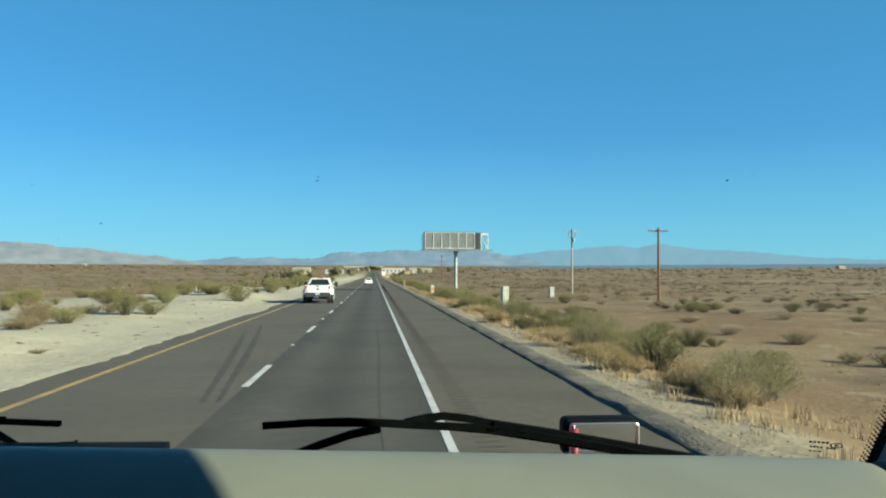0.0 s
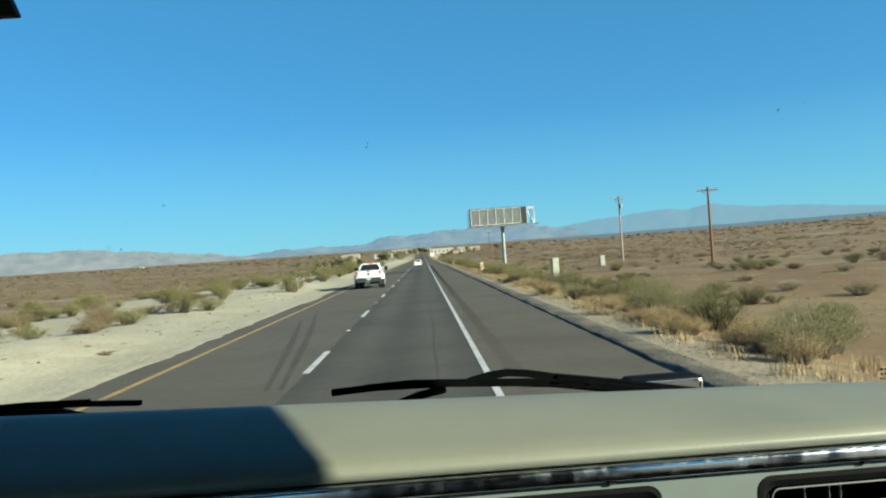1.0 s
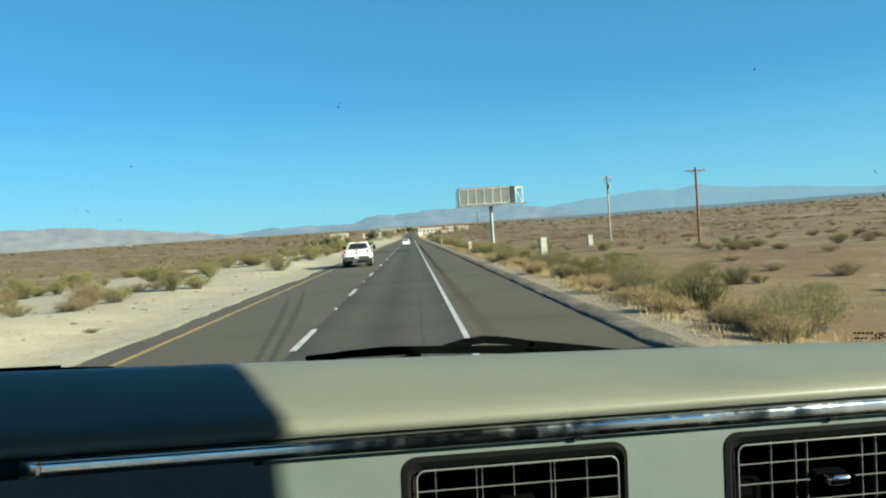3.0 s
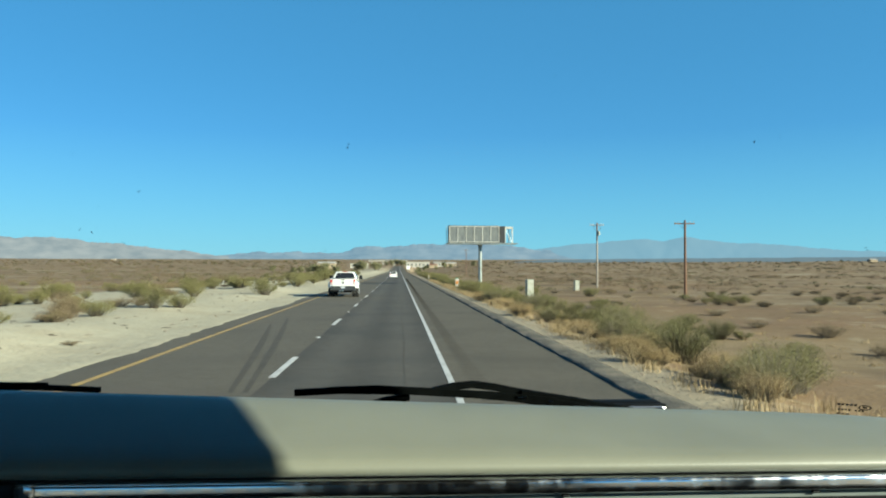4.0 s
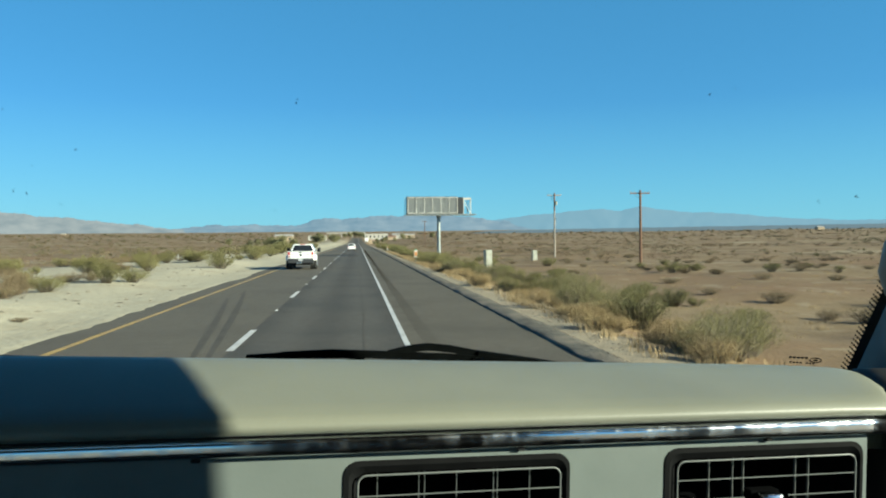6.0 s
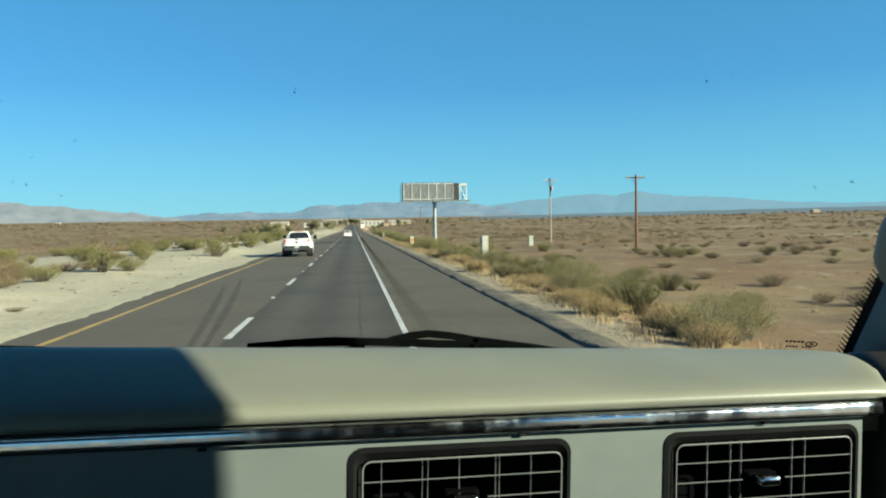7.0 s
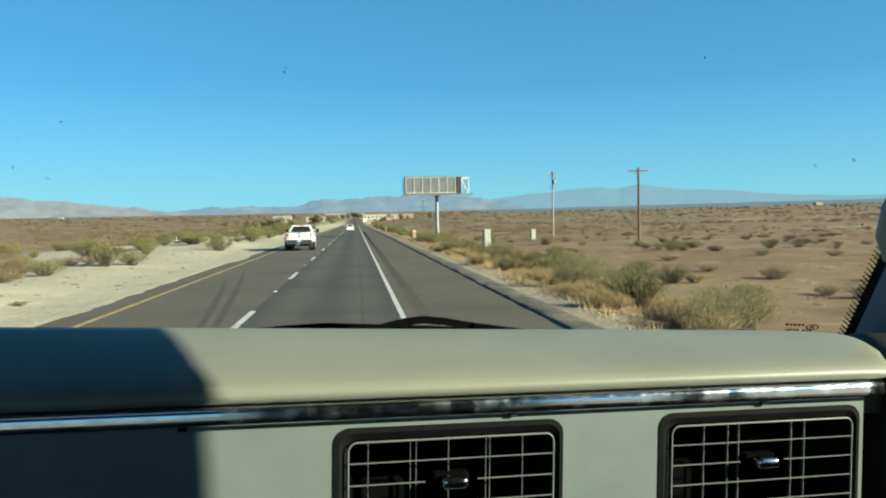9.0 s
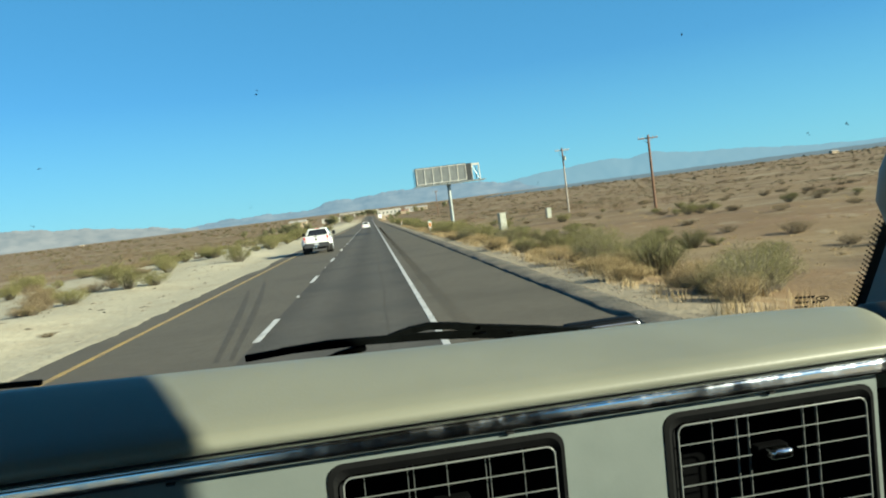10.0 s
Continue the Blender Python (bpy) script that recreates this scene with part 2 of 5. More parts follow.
GREEN_TAB = mat("green_tab", (0.014, 0.168, 0.091), (0.021, 0.196, 0.105), 9, 0.5)
WALL_WHITE = mat("white_stucco", (0.418, 0.396, 0.346), (0.36, 0.342, 0.302), 0.6, 0.85)
WALL_TAN = mat("tan_stucco", (0.374, 0.292, 0.197), (0.326, 0.258, 0.177), 0.6, 0.85)
ROOF = mat("pale_roof", (0.354, 0.333, 0.299), (0.286, 0.272, 0.245), 0.8, 0.7)
ROOF_RED = mat("rust_roof", (0.218, 0.102, 0.0612), (0.177, 0.0816, 0.0544), 0.8, 0.8)
PANE = mat("building_pane", (0.03, 0.04, 0.05), (0.05, 0.06, 0.07), 1, 0.1)


def haze_mat(name, c1, c2, haze_glow):
    """A far range behind miles of bright air, whose haze is painted in as emission."""
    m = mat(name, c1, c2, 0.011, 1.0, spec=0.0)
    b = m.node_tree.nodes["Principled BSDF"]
    b.inputs["Emission Color"].default_value, b.inputs["Emission Strength"].default_value = (*haze_glow, 1), 1.0
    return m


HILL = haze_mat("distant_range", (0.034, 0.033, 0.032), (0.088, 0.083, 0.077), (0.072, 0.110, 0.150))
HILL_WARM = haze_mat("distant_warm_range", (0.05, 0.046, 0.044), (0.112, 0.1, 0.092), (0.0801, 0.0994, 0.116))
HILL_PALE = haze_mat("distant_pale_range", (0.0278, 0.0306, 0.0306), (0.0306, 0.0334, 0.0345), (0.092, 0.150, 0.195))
PLAIN_HAZE = haze_mat("far_plain_haze", (0.032, 0.028, 0.025), (0.05, 0.043, 0.038), (0.055, 0.077, 0.095))


def ground_mat():
    """Desert soil: pale sand along the left of the road, tan and rusty soil elsewhere, with scattered stain and pebble."""
    m = bpy.data.materials.new("desert_soil")
    m.use_nodes = True
    nt = m.node_tree
    L, N = nt.links, nt.nodes
    b = N["Principled BSDF"]
    b.inputs["Roughness"].default_value, b.inputs["Specular IOR Level"].default_value = 0.95, 0.15
    co = N.new("ShaderNodeTexCoord")

    def noise_tex(scale, detail=5, stretch=None):
        n = N.new("ShaderNodeTexNoise")
        n.inputs["Scale"].default_value, n.inputs["Detail"].default_value = scale, detail
        src = co.outputs["Object"]
        if stretch:
            mp = N.new("ShaderNodeMapping")
            mp.inputs["Scale"].default_value = stretch
            L.new(src, mp.inputs["Vector"])
            src = mp.outputs["Vector"]
        L.new(src, n.inputs["Vector"])
        return n.outputs["Fac"]

    def ramp(src, lo, hi):
        r = N.new("ShaderNodeMapRange")
        r.inputs["From Min"].default_value, r.inputs["From Max"].default_value = lo, hi
        L.new(src, r.inputs["Value"])
        return r.outputs["Result"]

    def blend(f, a, c):
        x = N.new("ShaderNodeMix")
        x.data_type = "RGBA"
        L.new(f, x.inputs["Factor"])
        for key, v in (("A", a), ("B", c)):
            if isinstance(v, tuple):
                x.inputs[key].default_value = (*v, 1)
            else:
                L.new(v, x.inputs[key])
        return x.outputs["Result"]

    def arith(op, a, c):
        x = N.new("ShaderNodeMath")
        x.operation = op
        for i, v in enumerate((a, c)):
            if isinstance(v, (int, float)):
                x.inputs[i].default_value = v
            else:
                L.new(v, x.inputs[i])
        return x.outputs[0]

    soil = blend(ramp(noise_tex(0.9, 6), 0.3, 0.7), (0.170, 0.122, 0.068), (0.211, 0.158, 0.094))
    soil = blend(ramp(noise_tex(0.055, 5), 0.42, 0.66), soil, (0.170, 0.105, 0.059))
    soil = blend(ramp(noise_tex(0.014, 5), 0.5, 0.68), soil, (0.207, 0.161, 0.100))
    soil = blend(ramp(noise_tex(0.008, 6, (1, 1.8, 1)), 0.5, 0.66), soil, (0.129, 0.091, 0.052))
    soil = blend(ramp(noise_tex(0.035, 7), 0.56, 0.66), soil, (0.257, 0.211, 0.140))
    soil = blend(ramp(noise_tex(0.11, 7, (0.7, 1.3, 1)), 0.53, 0.62), soil, (0.122, 0.087, 0.053))
    soil = blend(ramp(noise_tex(0.5, 6), 0.58, 0.66), soil, (0.235, 0.186, 0.119))
    sand = blend(ramp(noise_tex(1.6, 6), 0.3, 0.7), (0.335, 0.305, 0.224), (0.378, 0.347, 0.259))
    sand = blend(ramp(noise_tex(0.3, 5), 0.5, 0.75), sand, (0.30, 0.263, 0.187))
    sep = N.new("ShaderNodeSeparateXYZ")
    L.new(co.outputs["Object"], sep.inputs[0])
    wob = arith("MULTIPLY", arith("SUBTRACT", noise_tex(0.09, 4), 0.5), 24.0)
    xw = arith("ADD", sep.outputs["X"], wob)
    left = arith("MULTIPLY", arith("MULTIPLY", ramp(xw, -33.0, -25.0), ramp(sep.outputs["X"], -3.0, -5.0)), ramp(sep.outputs["Y"], 800.0, 420.0))
    wob2 = arith("MULTIPLY", arith("SUBTRACT", noise_tex(0.5, 4), 0.5), 4.0)
    xr = arith("ADD", sep.outputs["X"], wob2)
    right = arith("MULTIPLY", arith("MULTIPLY", ramp(xr, 6.9, 5.6), ramp(sep.outputs["X"], 2.0, 3.0)), arith("MULTIPLY", ramp(sep.outputs["Y"], 420.0, 200.0), 0.55))
    col = blend(arith("MAXIMUM", left, right), soil, sand)
    peb = N.new("ShaderNodeTexVoronoi")
    peb.inputs["Scale"].default_value = 7.0
    L.new(co.outputs["Object"], peb.inputs["Vector"])
    col = blend(arith("MULTIPLY", ramp(peb.outputs["Distance"], 0.22, 0.1), ramp(noise_tex(0.4, 3), 0.5, 0.6)), col, (0.145, 0.115, 0.0858))
    L.new(col, b.inputs["Base Color"])
    bp = N.new("ShaderNodeBump")
    bp.inputs["Distance"].default_value = 0.035
    L.new(arith("ADD", noise_tex(5.0, 8), arith("MULTIPLY", noise_tex(0.8, 4), 2.0)), bp.inputs["Height"])
    L.new(bp.outputs["Normal"], b.inputs["Normal"])
    return m


GROUND = ground_mat()


# ---- building helpers ----
def link(name, bm, material, parent=None, label="", smooth=False):
    me = bpy.data.meshes.new(name)
    bmesh.ops.recalc_face_normals(bm, faces=bm.faces)
    bm.to_mesh(me)
    bm.free()
    for m in (material if isinstance(material, (list, tuple)) else [material]):
        me.materials.append(m)
    if smooth:
        me.shade_smooth()
    ob = new(name, me)
    ob.parent = parent
    if label:
        tagged(ob, label)
    return ob


def part(name, bm, material, parent, label="", smooth=False):
    return link(name, bm, material, parent, label, smooth)


def thing(name, label, category, group="", m=None, kind=""):
    ob = new(name)
    ob.empty_display_size = 0.2
    if m is not None:
        ob.matrix_basis = m
    return tagged(ob, label, category, group, kind)


def raw(name, verts, faces, material, parent=None, smooth=False):
    me = bpy.data.meshes.new(name)
    me.from_pydata([tuple(map(float, v)) for v in verts], [], [tuple(map(int, f)) for f in faces])
    me.materials.append(material)
    if smooth:
        me.shade_smooth()
    ob = new(name, me)
    ob.parent = parent
    return ob


def box(bm, x0, x1, y0, y1, z0, z1, bevel=0.0, seg=2, m=None):
    r = bmesh.ops.create_cube(bm, size=1.0)
    mt = Matrix.Translation(((x0 + x1) / 2, (y0 + y1) / 2, (z0 + z1) / 2)) @ Matrix.Diagonal((abs(x1 - x0), abs(y1 - y0), abs(z1 - z0), 1))
    bmesh.ops.transform(bm, matrix=mt, verts=r["verts"])
    vs = r["verts"]
    if bevel:
        es = list({e for v in vs for e in v.link_edges})
        k = bmesh.ops.bevel(bm, geom=es, offset=bevel, segments=seg, affect="EDGES", profile=0.6)
        vs = list({v for f in k["faces"] for v in f.verts} | {v for v in vs if v.is_valid})
    if m is not None:
        bmesh.ops.transform(bm, matrix=m, verts=[v for v in vs if v.is_valid])


def new_box(*a, **k):
    bm = bmesh.new()
    box(bm, *a, **k)
    return bm


def tube(bm, p0, p1, r0, r1=None, seg=10):
    """A tapered round bar from p0 to p1."""
    p0, p1 = Vector(p0), Vector(p1)
    r1 = r0 if r1 is None else r1
    q = (p1 - p0).to_track_quat("Z", "Y")
    rings = []
    for p, r in ((p0, r0), (p1, r1)):
        rings.append([bm.verts.new(p + q @ Vector((r * math.cos(2 * math.pi * i / seg), r * math.sin(2 * math.pi * i / seg), 0))) for i in range(seg)])
    for i in range(seg):
        j = (i + 1) % seg
        bm.faces.new((rings[0][i], rings[0][j], rings[1][j], rings[1][i]))
    bm.faces.new(rings[0][::-1])
    bm.faces.new(rings[1])


def new_tube(*a, **k):
    bm = bmesh.new()
    tube(bm, *a, **k)
    return bm


def sweep(bm, pts, ring):
    """Sweep a closed ring of (side, up) offsets along points that run mostly level."""
    rows = []
    for i, p in enumerate(pts):
        d = (Vector(pts[min(i + 1, len(pts) - 1)]) - Vector(pts[max(i - 1, 0)])).normalized()
        side = d.cross(Vector((0, 0, 1))).normalized()
        up = side.cross(d)
        rows.append([bm.verts.new(Vector(p) + side * a + up * b) for a, b in ring])
    n = len(ring)
    for a, b in zip(rows, rows[1:]):
        for i in range(n):
            bm.faces.new((a[i], a[(i + 1) % n], b[(i + 1) % n], b[i]))
    bm.faces.new(rows[0][::-1])
    bm.faces.new(rows[-1])


def loft(bm, rings, caps=True):
    rows = [[bm.verts.new(p) for p in r] for r in rings]
    n = len(rows[0])
    for a, b in zip(rows, rows[1:]):
        for i in range(n):
            bm.faces.new((a[i], a[(i + 1) % n], b[(i + 1) % n], b[i]))
    if caps:
        bm.faces.new(rows[0][::-1])
        bm.faces.new(rows[-1])


def hull8(bm, low, high, bevel=0.0, seg=3):
    """A solid from a lower and an upper rectangle (x0, x1, y0, y1, z), with rounded edges."""
    vs = []
    for x0, x1, y0, y1, z in (low, high):
        vs.append([bm.verts.new(p) for p in ((x0, y0, z), (x1, y0, z), (x1, y1, z), (x0, y1, z))])
    a, b = vs
    fs = [bm.faces.new(a[::-1]), bm.faces.new(b)]
    for i in range(4):
        j = (i + 1) % 4
        fs.append(bm.faces.new((a[i], a[j], b[j], b[i])))
    if bevel:
        bmesh.ops.bevel(bm, geom=list({e for f in fs for e in f.edges}), offset=bevel, segments=seg, affect="EDGES", profile=0.6)


def slab_on(bm, c, u0, u1, v0, v1, out=0.008, inn=0.02, taper=0.0):
    """A thin pane on the quadrilateral c (lower left, lower right, upper right, upper left)."""
    c = [Vector(p) for p in c]
    n = (c[1] - c[0]).cross(c[3] - c[0]).normalized()

    def at(u, v):
        return (c[0] * (1 - u) + c[1] * u) * (1 - v) + (c[3] * (1 - u) + c[2] * u) * v

    q = [at(u0, v0), at(u1, v0), at(u1 - taper, v1), at(u0 + taper, v1)]
    lo = [bm.verts.new(p - n * inn) for p in q]
    hi = [bm.verts.new(p + n * out) for p in q]
    bm.faces.new(lo[::-1])
    bm.faces.new(hi)
    for i in range(4):
        j = (i + 1) % 4
        bm.faces.new((lo[i], lo[j], hi[j], hi[i]))


# ---- terrain ----
ROAD_L, ROAD_R = -7.2, 4.1


def smooth01(a, b, x):
    t = np.clip((np.asarray(x, float) - a) / (b - a), 0, 1)
    return t * t * (3 - 2 * t)


def wave(x, y, s, seed):
    """Cheap smooth undulation, about -1 to 1."""
    rs = np.random.RandomState(seed)
    out = 0
    for k in range(5):
        a = rs.uniform(0, 2 * math.pi)
        f = s * (0.6 + 0.35 * k)
        out = out + np.sin(f * (np.cos(a) * x + np.sin(a) * y) + rs.uniform(0, 6.28)) / (1 + 0.5 * k)
    return out / 2.6


def ground_z(x, y):
    x, y = np.asarray(x, float), np.asarray(y, float)
    r = np.hypot(x, y)
    az = np.degrees(np.arctan2(x, np.abs(y) + 1e-6))
    rise = np.interp(az, [-60, -25, -5, 6, 22, 35, 60], [0.62, 0.66, 0.7, 0.7, 0.74, 0.78, 0.8])
    start = 350 + 190 * np.exp(-((az / 5.5) ** 2))
    far = np.maximum(r - start, 0) * np.tan(np.radians(rise)) * 4700 / (4700 - start)
    right = -0.75 * smooth01(5.2, 10.5, x) + smooth01(6, 14, x) * (0.22 * wave(x, y, 0.35, 3) + 0.34 * wave(x, y, 0.06, 4))
    dunes = smooth01(-8.5, -13, x) * (0.42 * smooth01(-34, -16, x) * (0.55 + wave(x, y, 0.22, 5)) + 0.12 * wave(x, y, 0.5, 6))
    left = dunes - 0.25 * smooth01(-20, -30, x)
    near = np.where(x > 0, right, left)
    near = near * (1 + smooth01(60, 500, r))
    under = -0.12 * smooth01(ROAD_L - 0.25, ROAD_L + 0.3, x) * smooth01(ROAD_R + 0.5, ROAD_R, x)
    return near + far + under - 0.015


def spread(near, step, far, grow):
    v, s = [0.0], step
    while v[-1] < far:
        if v[-1] > near:
            s *= grow
        v.append(v[-1] + s)
    return np.array(v)


gx = spread(34, 0.5, 4700, 1.09)
gx = np.concatenate([-gx[:0:-1], gx])
gyf, gyb = spread(130, 0.9, 4700, 1.045), spread(10, 2.0, 4700, 1.12)
gy = np.concatenate([-gyb[:0:-1], gyf])
XX, YY = np.meshgrid(gx, gy)
ZZ = ground_z(XX, YY)
nx, ny = len(gx), len(gy)
idx = np.arange(nx * ny).reshape(ny, nx)
quads = np.stack([idx[:-1, :-1], idx[:-1, 1:], idx[1:, 1:], idx[1:, :-1]], -1).reshape(-1, 4)
tagged(raw("ground", np.stack([XX, YY, ZZ], -1).reshape(-1, 3), quads, GROUND, smooth=True),
       "pale sand and tan desert soil reaching the horizon", "ground", kind="structure")

# ---- road ----
road_y = np.concatenate([np.arange(-120, 360, 6.0), np.arange(360, 900, 15.0)])


def road_z(y):
    return ground_z(0 * y - 1.5, y) + 0.135 if isinstance(y, np.ndarray) else float(ground_z(-1.5, y)) + 0.135


def strip(name, x0, x1, z, material, label="", y=road_y, thick=0.06):
    zz = road_z(np.asarray(y, float)) + z
    v, f = [], []
    for yy, h in zip(y, zz):
        v += [(x0, yy, h - thick), (x0, yy, h), (x1, yy, h), (x1, yy, h - thick)]
    for i in range(len(y) - 1):
        a = 4 * i
        f += [(a + 0, a + 4, a + 5, a + 1), (a + 1, a + 5, a + 6, a + 2), (a + 2, a + 6, a + 7, a + 3)]
    e = 4 * (len(y) - 1)
    f += [(0, 1, 2, 3), (e + 3, e + 2, e + 1, e)]
    ob = raw(name, v, f, material)
    return tagged(ob, label, "road", kind="structure") if label else ob


DASH_X, EDGE_X, YELLOW_X = -2.62, 1.0, -6.22
strip("road", DASH_X, EDGE_X, 0.0, ASPHALT, "dark worn asphalt driving lane of a desert highway")
strip("road_passing_lane", ROAD_L, DASH_X, 0.0, ASPHALT_OLD, "browned grey asphalt passing lane with a narrow inner shoulder")
strip("road_shoulder", EDGE_X, ROAD_R, 0.0, ASPHALT_EDGE, "brownish grey asphalt shoulder beside the driving lane")
tagged(strip("road_edge_line", EDGE_X - 0.04, EDGE_X + 0.085, 0.005, LINE_WHITE, thick=0.004), "worn solid white edge line on asphalt", "road marking", kind="structure")
tagged(strip("road_yellow_line", YELLOW_X - 0.075, YELLOW_X + 0.075, 0.005, LINE_YELLOW, thick=0.004), "faded solid yellow line along the inner edge", "road marking", kind="structure")

# lane dashes, one lane's length apart
PERIOD = 14.63
for k in range(-4, 42):
    y0 = 15.9 + PERIOD * k
    yy = np.array([y0, y0 + 1.8, y0 + 3.66])
    d = strip("lane_dash", DASH_X - 0.075, DASH_X + 0.075, 0.005, LINE_WHITE, y=yy, thick=0.004)
    tagged(d, "white painted dash between the two lanes", "road marking", group="lane dashes", kind="structure")

# raised reflective markers between the dashes
mk = bmesh.new()
hull8(mk, (-0.06, 0.06, -0.06, 0.06, 0), (-0.04, 0.04, -0.03, 0.03, 0.02), 0.004, 1)
marker = tagged(link("road_marker", mk, CLEAR_LENS), "pale raised reflector stud on the asphalt", "road stud", group="road studs")
marker.matrix_basis = pose(DASH_X, 15.9 + 9.1, road_z(25.0) - 0.001)
for k in range(1, 14):
    y0 = 25.0 + PERIOD * k
    copy_thing(marker, pose(DASH_X, y0, road_z(y0) - 0.001))

# ground-in rumble bars beside the edge line
v, f = [], []
for k in range(500):
    y0, a = 4 + 0.32 * k, len(v)
    h = road_z(y0) + 0.004
    v += [(1.39, y0, h), (1.73, y0 + 0.02, h), (1.73, y0 + 0.11, h), (1.39, y0 + 0.09, h), (1.41, y0 + 0.02, h - 0.003), (1.71, y0 + 0.04, h - 0.003), (1.71, y0 + 0.09, h - 0.003), (1.41, y0 + 0.07, h - 0.003)]
    f += [(a, a + 1, a + 5, a + 4), (a + 1, a + 2, a + 6, a + 5), (a + 2, a + 3, a + 7, a + 6), (a + 3, a, a + 4, a + 7), (a + 4, a + 5, a + 6, a + 7)]
tagged(raw("rumble_strip", v, f, TAR), "dark ground-in rumble bars along the shoulder", "rumble strip", kind="stuff")


def tyre_mark(pts, w, label="dark curved tyre mark on the asphalt"):
    v, f = [], []
    P = [Vector((x, y, 0)) for x, y in pts]
    for i, p in enumerate(P):
        d = (P[min(i + 1, len(P) - 1)] - P[max(i - 1, 0)]).normalized()
        s = Vector((d.y, -d.x, 0)) * w / 2 * (0.45 + 0.55 * math.sin(math.pi * (i + 0.5) / len(P)))
        h = road_z(p.y) + 0.0025
        v += [(p.x - s.x, p.y - s.y, h), (p.x + s.x, p.y + s.y, h)]
    for i in range(len(P) - 1):
        f.append((2 * i, 2 * i + 1, 2 * i + 3, 2 * i + 2))
    tagged(raw("tyre_mark", v, f, TAR), label, "tyre mark", group="tyre marks", kind="structure")


# a car once swerved out of the passing lane here
for x0, y0, y1, bend in ((-2.78, 14.0, 35.0, 0.125), (-3.05, 14.0, 31.0, 0.146)):
    tyre_mark([(x0 - bend * (y - 14.0) ** 0.95 * (0.8 + 0.2 * (y - 14) / 20), y) for y in np.arange(y0, y1, 0.8)], 0.19)
# sealed crack along the driving lane
tyre_mark([(0.12 + 0.025 * math.sin(0.31 * y) + 0.015 * math.sin(0.9 * y), y) for y in np.arange(6.0, 70.0, 1.0)], 0.045, "dark sealed crack along the driving lane")

# asphalt dike along the right edge
ring_x = [(4.1, -0.05), (4.1, 0.004), (4.12, 0.024), (4.16, 0.038), (4.34, 0.05), (4.54, 0.048), (4.78, 0.014), (5.04, -0.08), (5.04, -0.25)]
v, f = [], []
dy = np.concatenate([np.arange(-60, 120, 0.7), np.arange(120, 700, 8.0)])
rs = np.random.RandomState(8)
for y in dy:
    j = rs.normal(0, 0.018, (len(ring_x), 2))
    for k, (x, z) in enumerate(ring_x):
        q = 0 if k < 2 else 1
        v.append((x + q * j[k, 0], y, road_z(float(y)) + z + 0.7 * q * j[k, 1]))
n = len(ring_x)
for i in range(len(dy) - 1):
    for k in range(n - 1):
        a = i * n + k
        f.append((a, a + n, a + n + 1, a + 1))
tagged(raw("road_dike", v, f, DIKE, smooth=True), "low dark asphalt dike along the shoulder's edge", "kerb", kind="structure")

# sand blown over the left edge of the asphalt
v, f = [], []
rs = np.random.RandomState(61)
sy = np.arange(4, 170, 0.35)
lip = np.convolve(rs.normal(0, 1, len(sy) + 24), np.ones(25) / 25, "valid") * 0.55 + np.convolve(rs.normal(0, 1, len(sy) + 4), np.ones(5) / 5, "valid") * 0.07
for y, e in zip(sy, lip):
    h = road_z(float(y))
    v += [(-7.8, y, float(ground_z(-7.8, y)) + 0.004), (-7.22, y, h + 0.012), (-7.12 + float(np.clip(1.6 * e, -0.05, 0.55)), y, h + 0.003)]
for i in range(len(sy) - 1):
    a = 3 * i
    f += [(a, a + 1, a + 4, a + 3), (a + 1, a + 2, a + 5, a + 4)]
tagged(raw("sand_drift", v, f, GROUND, smooth=True), "pale sand drifted over the asphalt's edge", "sand", kind="stuff")

# rubble along the dike
v, f = [], []
rs = np.random.RandomState(21)
for k in range(3600):
    y = 8 + 100 * rs.rand() ** 1.3
    x = 4.72 + abs(rs.normal(0, 0.42))
    s = rs.uniform(0.007, 0.03) * (2.0 if rs.rand() < 0.05 else 1)
    z = float(ground_z(x, y)) if x > 5.04 else road_z(y) + float(np.interp(x, [4.54, 4.78, 5.04], [0.048, 0.014, -0.08]))
    a = len(v)
    for dx, dyy, dz in ((1, 0, 0), (0, 1, 0), (-1, 0, 0), (0, -1, 0), (0, 0, 0.55), (0, 0, -0.5)):
        v.append((x + s * dx * rs.uniform(0.5, 1.5) + 0.3 * s * rs.normal(), y + s * dyy * rs.uniform(0.5, 1.5), z + s * dz * rs.uniform(0.5, 1.3)))
    for i in range(4):
        f += [(a + i, a + (i + 1) % 4, a + 4), (a + (i + 1) % 4, a + i, a + 5)]
tagged(raw("gravel", v, f, STONE), "loose tan and grey rubble beside the asphalt dike", "gravel", kind="stuff")


